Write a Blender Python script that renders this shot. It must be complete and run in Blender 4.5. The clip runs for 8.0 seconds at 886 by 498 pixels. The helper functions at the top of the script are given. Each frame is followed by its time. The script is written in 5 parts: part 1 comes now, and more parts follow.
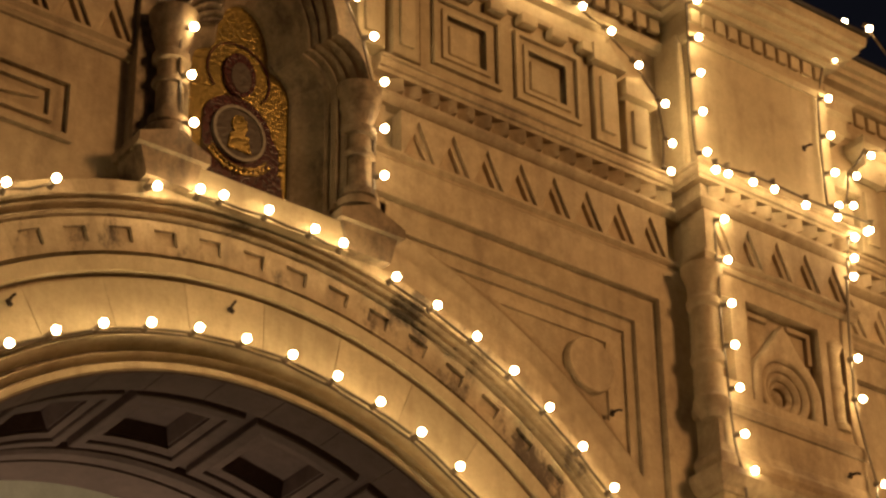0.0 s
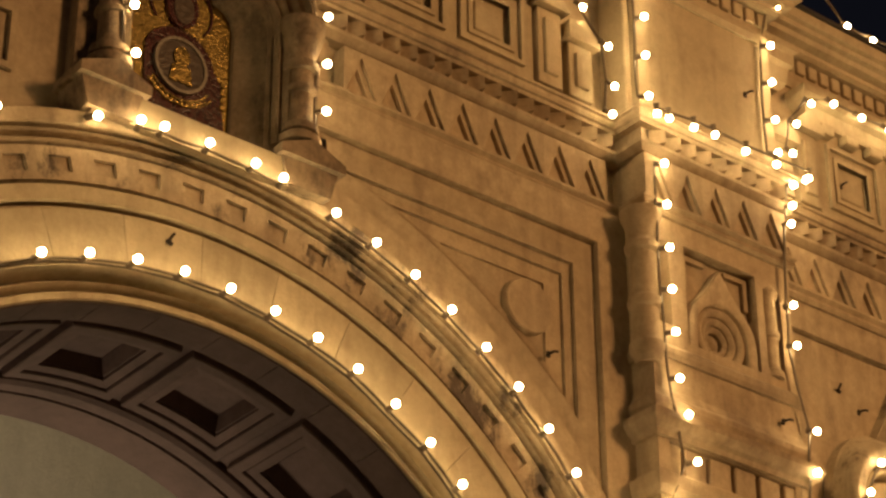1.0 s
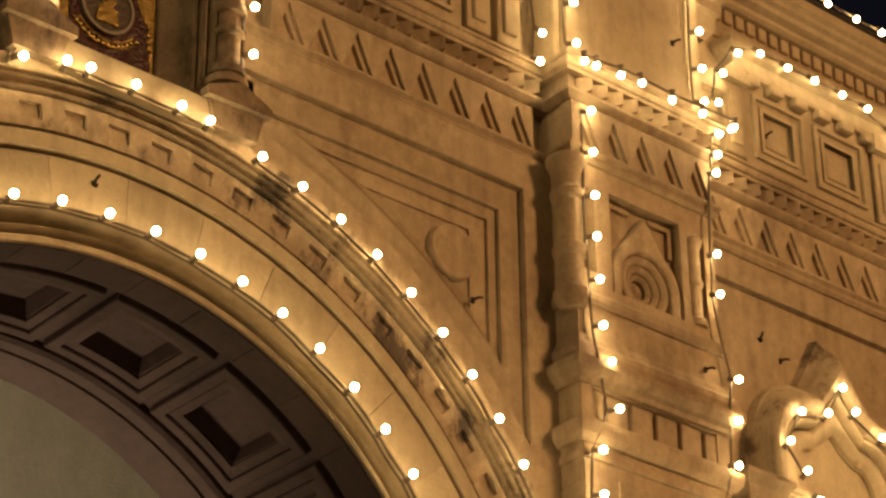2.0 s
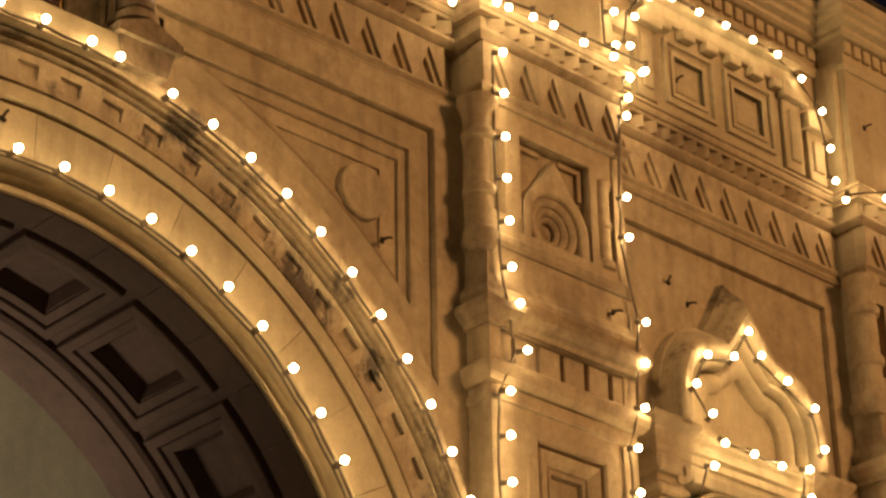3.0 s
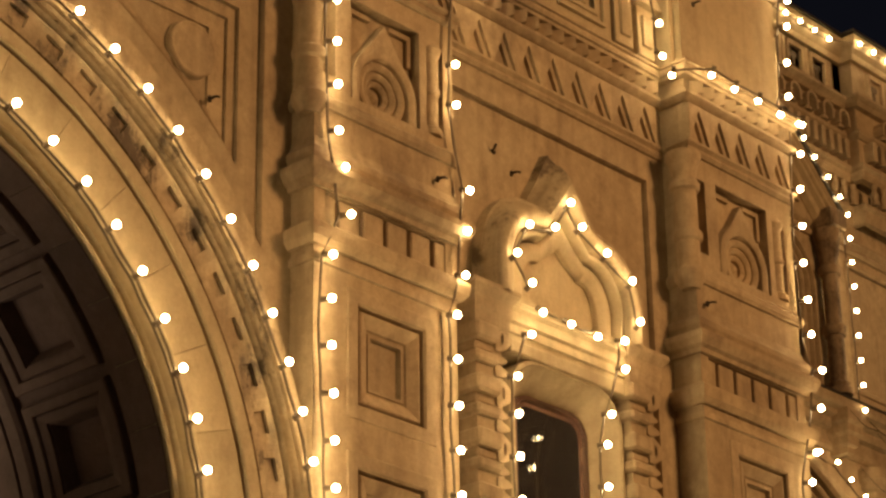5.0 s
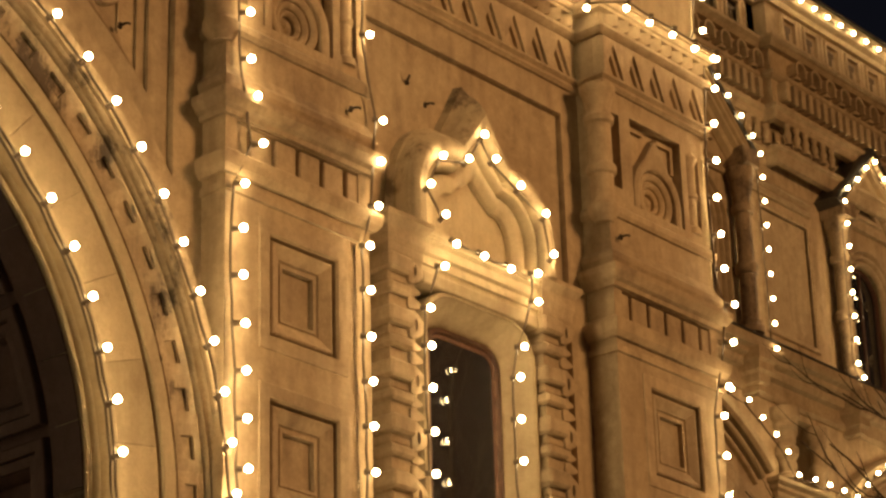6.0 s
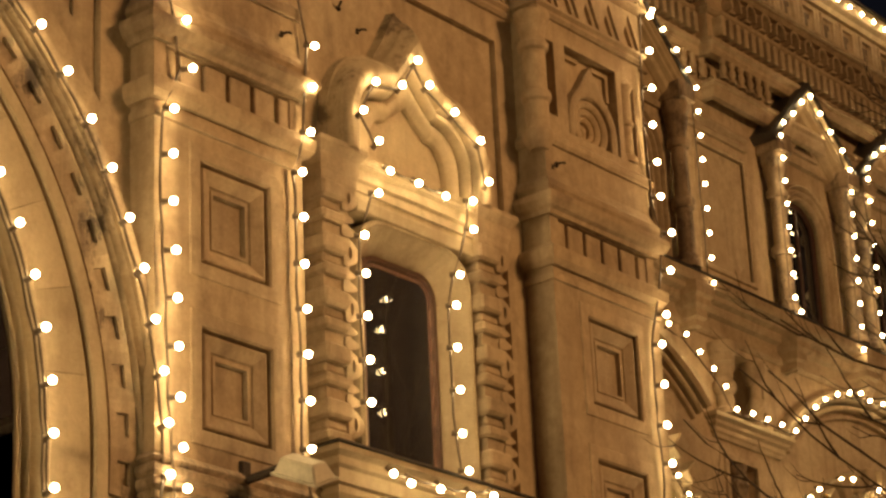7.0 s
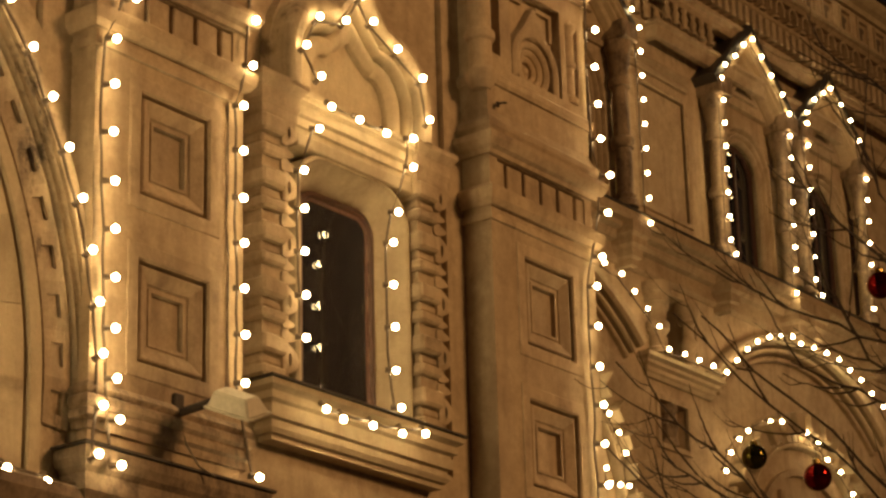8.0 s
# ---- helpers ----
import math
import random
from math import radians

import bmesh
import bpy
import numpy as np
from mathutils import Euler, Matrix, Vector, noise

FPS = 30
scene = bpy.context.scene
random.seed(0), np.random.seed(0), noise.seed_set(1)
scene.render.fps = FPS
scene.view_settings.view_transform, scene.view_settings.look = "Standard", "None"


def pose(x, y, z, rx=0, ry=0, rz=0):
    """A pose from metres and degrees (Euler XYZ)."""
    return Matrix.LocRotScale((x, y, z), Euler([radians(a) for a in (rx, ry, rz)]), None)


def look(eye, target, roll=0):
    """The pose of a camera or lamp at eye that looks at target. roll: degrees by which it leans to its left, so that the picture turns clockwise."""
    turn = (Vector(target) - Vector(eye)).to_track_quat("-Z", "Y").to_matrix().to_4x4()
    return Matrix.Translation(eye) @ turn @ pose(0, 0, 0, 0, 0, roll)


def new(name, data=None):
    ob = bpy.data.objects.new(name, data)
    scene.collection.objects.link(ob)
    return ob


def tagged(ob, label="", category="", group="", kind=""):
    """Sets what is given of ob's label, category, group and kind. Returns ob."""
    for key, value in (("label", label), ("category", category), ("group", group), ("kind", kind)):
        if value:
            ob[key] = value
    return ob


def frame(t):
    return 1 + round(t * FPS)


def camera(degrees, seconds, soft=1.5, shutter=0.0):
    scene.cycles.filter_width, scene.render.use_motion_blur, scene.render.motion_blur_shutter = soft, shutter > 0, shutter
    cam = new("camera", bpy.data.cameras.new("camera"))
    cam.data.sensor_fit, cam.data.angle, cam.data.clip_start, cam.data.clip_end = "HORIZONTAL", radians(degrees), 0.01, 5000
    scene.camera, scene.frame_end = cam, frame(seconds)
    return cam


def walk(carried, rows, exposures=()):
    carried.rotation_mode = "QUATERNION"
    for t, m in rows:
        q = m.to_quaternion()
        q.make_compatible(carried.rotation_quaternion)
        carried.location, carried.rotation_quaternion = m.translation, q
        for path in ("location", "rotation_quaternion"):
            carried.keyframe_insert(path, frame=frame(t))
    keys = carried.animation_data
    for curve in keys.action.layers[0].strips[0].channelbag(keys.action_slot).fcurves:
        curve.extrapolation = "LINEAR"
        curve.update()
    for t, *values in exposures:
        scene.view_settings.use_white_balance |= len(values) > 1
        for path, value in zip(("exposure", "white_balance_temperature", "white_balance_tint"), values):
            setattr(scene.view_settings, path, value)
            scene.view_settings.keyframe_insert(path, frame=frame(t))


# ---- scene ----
# An ornate stone shopping arcade at night, hung with strings of warm bulbs. x runs along the front, y into it, z up.
cam = camera(20.26, 8.0, soft=2.6)
PATH = [
    (0, pose(-0.025, -10.098, 1.603, 121.801, 0.670, -36.531)),
    (0.5, pose(-0.041, -10.065, 1.593, 121.120, 0.347, -37.628)),
    (1, pose(-0.042, -10.040, 1.599, 120.438, 0.353, -38.571)),
    (1.5, pose(-0.049, -10.049, 1.612, 119.776, 0.432, -39.433)),
    (3, pose(-0.060, -10.047, 1.614, 117.665, 0.983, -42.614)),
    (3.5, pose(-0.053, -10.033, 1.618, 116.950, 1.077, -43.647)),
    (4, pose(-0.069, -10.042, 1.628, 116.066, 1.057, -44.817)),
    (4.5, pose(-0.092, -10.072, 1.656, 115.128, 0.831, -45.999)),
    (5, pose(-0.116, -10.076, 1.651, 114.239, 0.870, -47.243)),
    (6.5, pose(0.086, -9.904, 1.560, 112.398, 2.033, -49.821)),
    (7, pose(0.173, -9.841, 1.530, 111.761, 2.537, -50.320)),
    (7.5, pose(0.168, -9.852, 1.546, 110.945, 2.197, -51.086)),
    (8, pose(0.120, -9.879, 1.591, 109.986, 1.463, -52.283)),
]
walk(cam, PATH, [(0, 0.0), (6.5, 0.0), (7, -0.04), (7.5, -0.11), (8, -0.25)])

# ---- night sky, added front light, hall lamp ----
world = bpy.data.worlds.new("night_sky")
scene.world = world
world.use_nodes = True
world.node_tree.nodes["Background"].inputs["Color"].default_value = (0.30, 0.32, 0.5, 1)
world.node_tree.nodes["Background"].inputs["Strength"].default_value = 0.012


def area_lamp(name, eye, target, sx, sy, watts, colour):
    data = bpy.data.lights.new(name, "AREA")
    data.shape, data.size, data.size_y, data.energy, data.color = "RECTANGLE", sx, sy, watts, colour
    ob = new(name, data)
    ob.matrix_world = look(eye, target)
    return ob


# unseen area lamp, added to brighten the whole front
area_lamp("added_front_light", (17.5, -21.5, 14.5), (12, 1, 9), 4.5, 4.5, 3350, (1.0, 0.525, 0.195))
area_lamp("hall_light", (6.4, 2.7, 5.2), (6.4, 4.6, 7.6), 3.0, 0.8, 105, (1.0, 0.78, 0.50))


# ---- materials ----
def nodes_of(name):
    mat = bpy.data.materials.new(name)
    mat.use_nodes = True
    nt = mat.node_tree
    return mat, nt, nt.nodes["Principled BSDF"]


def node(nt, kind, **values):
    n = nt.nodes.new(kind)
    for key, value in values.items():
        n.inputs[key].default_value = value
    return n


def mix_colour(nt, factor, a, b, blend="MIX"):
    m = nt.nodes.new("ShaderNodeMix")
    m.data_type, m.blend_type = "RGBA", blend
    if isinstance(factor, float):
        m.inputs[0].default_value = factor
    else:
        nt.links.new(factor, m.inputs[0])
    for socket, value in ((m.inputs[6], a), (m.inputs[7], b)):
        if isinstance(value, tuple):
            socket.default_value = (*value, 1)
        else:
            nt.links.new(value, socket)
    return m.outputs[2]


def ramp(nt, source, low, high):
    r = nt.nodes.new("ShaderNodeMapRange")
    r.inputs[1].default_value, r.inputs[2].default_value = low, high
    nt.links.new(source, r.inputs[0])
    return r.outputs[0]


def stone(name, light, dark, stain, stains=0.5, grain=1.0, rough=0.8, low=0.47, high=0.70, patches=()):
    """Weathered stone: broad clouding, soot stains, fine grain, drips and a fine relief."""
    mat, nt, out = nodes_of(name)
    place = nt.nodes.new("ShaderNodeNewGeometry").outputs["Position"]
    broad = node(nt, "ShaderNodeTexNoise", Scale=1.7, Detail=6.0, Roughness=0.62)
    fine = node(nt, "ShaderNodeTexNoise", Scale=38.0, Detail=5.0, Roughness=0.7)
    stain_map = nt.nodes.new("ShaderNodeMapping")
    stain_map.inputs["Scale"].default_value = (1.0, 1.0, 0.55)
    soot = node(nt, "ShaderNodeTexNoise", Scale=4.5, Detail=9.0, Roughness=0.72)
    drip_map = nt.nodes.new("ShaderNodeMapping")
    drip_map.inputs["Scale"].default_value = (9.0, 9.0, 0.7)
    drip = node(nt, "ShaderNodeTexNoise", Scale=1.0, Detail=4.0)
    for n in (broad, fine):
        nt.links.new(place, n.inputs["Vector"])
    nt.links.new(place, stain_map.inputs["Vector"])
    nt.links.new(stain_map.outputs[0], soot.inputs["Vector"])
    nt.links.new(place, drip_map.inputs["Vector"])
    nt.links.new(drip_map.outputs[0], drip.inputs["Vector"])
    colour = mix_colour(nt, ramp(nt, broad.outputs["Fac"], 0.35, 0.68), dark, light)
    who = nt.nodes.new("ShaderNodeObjectInfo")
    tint = nt.nodes.new("ShaderNodeMapRange")
    tint.inputs[3].default_value, tint.inputs[4].default_value = 0.88, 1.08
    nt.links.new(who.outputs["Random"], tint.inputs[0])
    colour = mix_colour(nt, 1.0, colour, tint.outputs[0], "MULTIPLY")
    soot_level = soot.outputs["Fac"]
    # patches darken round a point: stains, and on the hood painted shade too
    for x, y, z, size in patches:
        away = nt.nodes.new("ShaderNodeVectorMath")
        away.operation = "DISTANCE"
        nt.links.new(place, away.inputs[0])
        away.inputs[1].default_value = (x, y, z)
        near = nt.nodes.new("ShaderNodeMapRange")
        near.interpolation_type = "SMOOTHSTEP"
        near.inputs[1].default_value, near.inputs[2].default_value = 0.0, size
        near.inputs[3].default_value, near.inputs[4].default_value = 0.17, 0.0
        nt.links.new(away.outputs["Value"], near.inputs[0])
        total = nt.nodes.new("ShaderNodeMath")
        nt.links.new(soot_level, total.inputs[0])
        nt.links.new(near.outputs[0], total.inputs[1])
        soot_level = total.outputs[0]
    soot_amount = nt.nodes.new("ShaderNodeMath")
    soot_amount.operation = "MULTIPLY"
    nt.links.new(ramp(nt, soot_level, low, high), soot_amount.inputs[0])
    soot_amount.inputs[1].default_value = stains
    colour = mix_colour(nt, soot_amount.outputs[0], colour, stain)
    drip_amount = nt.nodes.new("ShaderNodeMath")
    drip_amount.operation = "MULTIPLY"
    nt.links.new(ramp(nt, drip.outputs["Fac"], 0.50, 0.78), drip_amount.inputs[0])
    drip_amount.inputs[1].default_value = 0.5 * stains + 0.10
    colour = mix_colour(nt, drip_amount.outputs[0], colour, stain)
    speck = nt.nodes.new("ShaderNodeMapRange")
    speck.inputs[1].default_value, speck.inputs[2].default_value = 0.3, 0.7
    speck.inputs[3].default_value, speck.inputs[4].default_value = 1 - 0.16 * grain, 1 + 0.08 * grain
    nt.links.new(fine.outputs["Fac"], speck.inputs[0])
    colour = mix_colour(nt, 1.0, colour, speck.outputs[0], "MULTIPLY")
    mottle = node(nt, "ShaderNodeTexNoise", Scale=11.0, Detail=6.0, Roughness=0.65)
    nt.links.new(place, mottle.inputs["Vector"])
    patch = nt.nodes.new("ShaderNodeMapRange")
    patch.inputs[1].default_value, patch.inputs[2].default_value = 0.32, 0.68
    patch.inputs[3].default_value, patch.inputs[4].default_value = 1 - 0.22 * grain, 1 + 0.10 * grain
    nt.links.new(mottle.outputs["Fac"], patch.inputs[0])
    colour = mix_colour(nt, 1.0, colour, patch.outputs[0], "MULTIPLY")
    nt.links.new(colour, out.inputs["Base Color"])
    out.inputs["Roughness"].default_value = rough
    bump = node(nt, "ShaderNodeBump", Strength=0.55, Distance=0.018)
    height = mix_colour(nt, 0.45, fine.outputs["Fac"], soot.outputs["Fac"])
    nt.links.new(height, bump.inputs["Height"])
    nt.links.new(bump.outputs[0], out.inputs["Normal"])
    return mat


def plain(name, colour, rough=0.5, metal=0.0, noise_scale=25.0, amount=0.25, emit=None, strength=0.0):
    mat, nt, out = nodes_of(name)
    place = nt.nodes.new("ShaderNodeNewGeometry").outputs["Position"]
    n = node(nt, "ShaderNodeTexNoise", Scale=noise_scale, Detail=5.0)
    nt.links.new(place, n.inputs["Vector"])
    low = tuple(c * (1 - amount) for c in colour)
    nt.links.new(mix_colour(nt, ramp(nt, n.outputs["Fac"], 0.3, 0.7), low, colour), out.inputs["Base Color"])
    if amount > 0.5:
        bump = node(nt, "ShaderNodeBump", Strength=0.5, Distance=0.01)
        nt.links.new(n.outputs["Fac"], bump.inputs["Height"])
        nt.links.new(bump.outputs[0], out.inputs["Normal"])
    out.inputs["Roughness"].default_value, out.inputs["Metallic"].default_value = rough, metal
    if emit:
        out.inputs["Emission Color"].default_value, out.inputs["Emission Strength"].default_value = (*emit, 1), strength
    return mat


STONE = stone("sandstone", (0.53, 0.42, 0.28), (0.41, 0.31, 0.20), (0.13, 0.082, 0.06), 0.55, 0.75, low=0.52, high=0.74,
              patches=((9.75, 0.0, 8.62, 0.45), (10.5, 0.0, 8.70, 0.55), (9.7, 0.1, 9.0, 0.4), (11.9, 0.2, 10.62, 0.6), (13.8, 0.0, 8.75, 0.5), (8.3, 0.2, 10.75, 0.5), (10.2, 0.0, 5.7, 0.6), (10.75, 0.0, 5.85, 0.55), (14.4, 0.0, 8.2, 0.5)))
ASHLAR = stone("smooth_limestone", (0.55, 0.45, 0.30), (0.47, 0.38, 0.25), (0.20, 0.13, 0.09), 0.4, 0.5, low=0.5, high=0.75)
WORN = stone("worn_carved_stone", (0.44, 0.34, 0.23), (0.30, 0.22, 0.145), (0.055, 0.036, 0.03), 0.9, 1.2, low=0.48, high=0.66)
STAINED = stone("soot_stained_stone", (0.54, 0.43, 0.29), (0.42, 0.32, 0.21), (0.045, 0.030, 0.025), 0.85, 0.9, low=0.56, high=0.66,
                patches=((8.33, 0.1, 8.10, 0.36), (8.52, 0.1, 7.85, 0.25), (8.20, 0.1, 8.42, 0.3), (7.75, 0.1, 8.62, 0.32), (7.40, 0.1, 8.88, 0.3), (7.54, 0.1, 9.12, 0.22), (8.85, 0.1, 7.9, 0.2)))
# soot noise, plus patches that paint shade on the tip and left side
HOOD_STONE = stone("shaded_sooty_hood_stone", (0.50, 0.40, 0.265), (0.42, 0.33, 0.215), (0.085, 0.055, 0.042), 0.85, 0.6, low=0.56, high=0.70,
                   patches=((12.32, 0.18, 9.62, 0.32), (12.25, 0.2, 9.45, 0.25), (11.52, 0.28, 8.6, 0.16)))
# dark base colour carries the shade of grooves, slots and sunk triangles
DARK = stone("recess_shade_stone", (0.20, 0.15, 0.11), (0.13, 0.10, 0.07), (0.05, 0.04, 0.03), 0.6)
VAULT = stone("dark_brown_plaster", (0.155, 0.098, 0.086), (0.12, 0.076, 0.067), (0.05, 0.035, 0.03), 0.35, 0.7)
PLASTER = stone("pale_grey_plaster", (0.64, 0.61, 0.52), (0.56, 0.53, 0.45), (0.26, 0.24, 0.2), 0.2, 0.4)
PAVING = stone("granite_setts", (0.16, 0.15, 0.14), (0.10, 0.10, 0.09), (0.05, 0.05, 0.05), 0.5)
ROOF = plain("dark_sheet_metal", (0.06, 0.052, 0.046), 0.5, 0.4)
BULB = plain("lit_bulb_glass", (1.0, 0.9, 0.7), 0.3, 0.0, 10, 0.05, (1.0, 0.70, 0.315), 66.0)
CABLE = plain("brown_rubber_cable", (0.14, 0.10, 0.062), 0.5, 0.0, 60, 0.4)
IRON = plain("rusty_iron", (0.05, 0.035, 0.028), 0.6, 0.5, 60, 0.5)
GOLD = plain("gilded_mosaic", (0.52, 0.37, 0.12), 0.26, 1.0, 45, 0.8)
CRIMSON = plain("deep_red_enamel", (0.06, 0.012, 0.010), 0.25, 0.0, 40, 0.6)
SILVER = plain("tarnished_silver_rim", (0.30, 0.27, 0.23), 0.35, 0.8, 60, 0.4)
UMBER = plain("brown_painted_panel", (0.055, 0.03, 0.018), 0.4, 0.0, 30, 0.6)
WOOD = plain("dark_red_wood", (0.085, 0.036, 0.022), 0.4, 0.0, 30, 0.5)
BARK = plain("dark_bark", (0.05, 0.032, 0.022), 0.8, 0.0, 50, 0.5)
RED = plain("red_bauble_lacquer", (0.16, 0.004, 0.004), 0.05, 0.9, 8, 0.15)
YELLOW = plain("gold_green_bauble_lacquer", (0.075, 0.065, 0.014), 0.05, 0.9, 8, 0.2)
LAMP_CASE = plain("cream_lamp_housing", (0.62, 0.57, 0.45), 0.5, 0.0, 30, 0.2)
GLASS = bpy.data.materials.new("window_glass")
GLASS.use_nodes = True
_g = GLASS.node_tree.nodes["Principled BSDF"]
_g.inputs["Base Color"].default_value = (0.016, 0.0145, 0.0145, 1)
_g.inputs["Roughness"].default_value, _g.inputs["IOR"].default_value = 0.03, 1.5


CLEAR = bpy.data.materials.new("clear_window_glass")
CLEAR.use_nodes = True
_c = CLEAR.node_tree.nodes["Principled BSDF"]
_c.inputs["Base Color"].default_value = (0.95, 0.96, 0.95, 1)
_c.inputs["Roughness"].default_value, _c.inputs["IOR"].default_value, _c.inputs["Transmission Weight"].default_value = 0.01, 1.5, 1.0


# ---- building helpers ----
def finish(bm, name, mat, smooth=False):
    bmesh.ops.recalc_face_normals(bm, faces=bm.faces)
    if smooth:
        for e in bm.edges:
            if len(e.link_faces) == 2 and e.calc_face_angle(0) > 0.6:
                e.smooth = False
    me = bpy.data.meshes.new(name)
    bm.to_mesh(me)
    bm.free()
    me.materials.append(mat)
    if smooth:
        for p in me.polygons:
            p.use_smooth = True
    return me


def part(name, bm, material, parent, label="", smooth=False):
    ob = new(name, finish(bm, name, material, smooth))
    ob.parent = parent
    return tagged(ob, label) if label else ob


def piece(name, mesh, parent, m):
    ob = new(name, mesh)
    ob.parent = parent
    ob.matrix_basis = m
    return ob


def thing(name, x=0, y=0, z=0, label="", category="", group="", kind=""):
    ob = new(name)
    ob.location = (x, y, z)
    return tagged(ob, label, category, group, kind)


def box(bm, x0, x1, y0, y1, z0, z1, bevel=0.0):
    m = Matrix.Translation(((x0 + x1) / 2, (y0 + y1) / 2, (z0 + z1) / 2)) @ Matrix.Diagonal((x1 - x0, y1 - y0, z1 - z0, 1))
    made = bmesh.ops.create_cube(bm, size=1, matrix=m)["verts"]
    if bevel:
        edges = {e for v in made for e in v.link_edges}
        bmesh.ops.bevel(bm, geom=list(edges), offset=bevel, segments=1, affect="EDGES")


def facade(y0):
    """Turns (along, up, proud) into a place on a front at depth y0."""
    return lambda u, v, h: (u, y0 - h, v)


def plan(u, v, h):
    return (u, v, h)


def sweep(bm, path, profile, place, closed=False):
    """Runs a closed profile of (offset to the right of the path, height) along a mitred path."""
    rings, n = [], len(path)
    for i, (u, v) in enumerate(path):
        dirs = []
        if closed or i > 0:
            a = path[i - 1]
            dirs.append(Vector((u - a[0], v - a[1])).normalized())
        if closed or i < n - 1:
            b = path[(i + 1) % n]
            dirs.append(Vector((b[0] - u, b[1] - v)).normalized())
        normals = [Vector((d.y, -d.x)) for d in dirs]
        m = sum(normals, Vector((0, 0)))
        m.normalize()
        stretch = 1 / max(0.35, m.dot(normals[0]))
        rings.append([bm.verts.new(place(u + m.x * o * stretch, v + m.y * o * stretch, h)) for o, h in profile])
    k = len(profile)
    for i in range(n if closed else n - 1):
        a, b = rings[i], rings[(i + 1) % n]
        for j in range(k):
            bm.faces.new((a[j], a[(j + 1) % k], b[(j + 1) % k], b[j]))
    if not closed:
        bm.faces.new(rings[0])
        bm.faces.new(rings[-1])


def lathe(bm, profile, x, y, z, sides=14):
    """Turns (radius, height) round an upright axis."""
    rings = []
    for r, h in profile:
        rings.append([bm.verts.new((x + r * math.cos(2 * math.pi * i / sides), y + r * math.sin(2 * math.pi * i / sides), z + h)) for i in range(sides)])
    for a, b in zip(rings, rings[1:]):
        for i in range(sides):
            bm.faces.new((a[i], a[(i + 1) % sides], b[(i + 1) % sides], b[i]))
    bm.faces.new(rings[0])
    bm.faces.new(rings[-1])


def pierced(bm, x0, x1, z0, z1, y, back, holes):
    """A front with rectangular recesses: holes are (x0, x1, z0, z1, depth)."""
    xs = sorted({x0, x1, *(h[0] for h in holes), *(h[1] for h in holes)})
    zs = sorted({z0, z1, *(h[2] for h in holes), *(h[3] for h in holes)})

    def quad(*pts):
        bm.faces.new([bm.verts.new(p) for p in pts])

    for a, b in zip(xs, xs[1:]):
        for c, d in zip(zs, zs[1:]):
            inside = [h for h in holes if h[0] <= a and b <= h[1] and h[2] <= c and d <= h[3]]
            yy = y + (inside[0][4] if inside else 0)
            quad((a, yy, c), (b, yy, c), (b, yy, d), (a, yy, d))
    for a, b, c, d, deep in holes:
        e = y + deep
        quad((a, y, c), (a, e, c), (a, e, d), (a, y, d))
        quad((b, y, c), (b, e, c), (b, e, d), (b, y, d))
        quad((a, y, c), (b, y, c), (b, e, c), (a, e, c))
        quad((a, y, d), (b, y, d), (b, e, d), (a, e, d))
    quad((x0, y, z0), (x0, back, z0), (x0, back, z1), (x0, y, z1))
    quad((x1, y, z0), (x1, back, z0), (x1, back, z1), (x1, y, z1))
    quad((x0, y, z1), (x1, y, z1), (x1, back, z1), (x0, back, z1))
    quad((x0, y, z0), (x1, y, z0), (x1, back, z0), (x0, back, z0))
    quad((x0, back, z0), (x1, back, z0), (x1, back, z1), (x0, back, z1))


def arc(cx, cz, r, a0, a1, n):
    return [(cx + r * math.cos(radians(a0 + (a1 - a0) * i / n)), cz + r * math.sin(radians(a0 + (a1 - a0) * i / n))) for i in range(n + 1)]


def prism(bm, outline, y0, y1):
    """A flat shape (x, z) given thickness from y0 to y1."""
    a = [bm.verts.new((x, y0, z)) for x, z in outline]
    b = [bm.verts.new((x, y1, z)) for x, z in outline]
    bm.faces.new(a)
    bm.faces.new(b)
    for i in range(len(a)):
        j = (i + 1) % len(a)
        bm.faces.new((a[i], a[j], b[j], b[i]))


def round_moulding(w, h, steps=5):
    """A half-round profile of width w and height h, for sweep."""
    return [(w * i / steps, h * math.sin(math.pi * i / steps) ** 0.7) for i in range(steps + 1)] + [(w, -0.02), (0, -0.02)]


def tube(bm, pts, r, sides=6, taper=1.0):
    rings, n = [], len(pts)
    for i, p in enumerate(pts):
        p = Vector(p)
        d = (Vector(pts[min(i + 1, n - 1)]) - Vector(pts[max(i - 1, 0)])).normalized()
        a = d.orthogonal().normalized()
        b = d.cross(a)
        rr = r * (1 + (taper - 1) * i / max(1, n - 1))
        rings.append([bm.verts.new(p + rr * (math.cos(2 * math.pi * k / sides) * a + math.sin(2 * math.pi * k / sides) * b)) for k in range(sides)])
    for a, b in zip(rings, rings[1:]):
        best = min(range(sides), key=lambda s: (a[0].co - b[s].co).length)
        for k in range(sides):
            bm.faces.new((a[k], a[(k + 1) % sides], b[(k + 1 + best) % sides], b[(k + best) % sides]))
    bm.faces.new(rings[0])
    bm.faces.new(rings[-1])


# ---- sizes of the front ----
AX, AZ, AR = 6.38, 5.746, 2.42          # the portal arch: centre and clear radius
WALL = 0.25                              # depth of the bay walls behind the pilaster faces
PIL = (10.395, 14.39)                    # centres of the two pilasters
PW = 0.66                                # half a pilaster's width
FAR = 4.85                               # depth of the side wing's front

# ---- ground ----
bm = bmesh.new()
bmesh.ops.create_grid(bm, x_segments=2, y_segments=2, size=400)
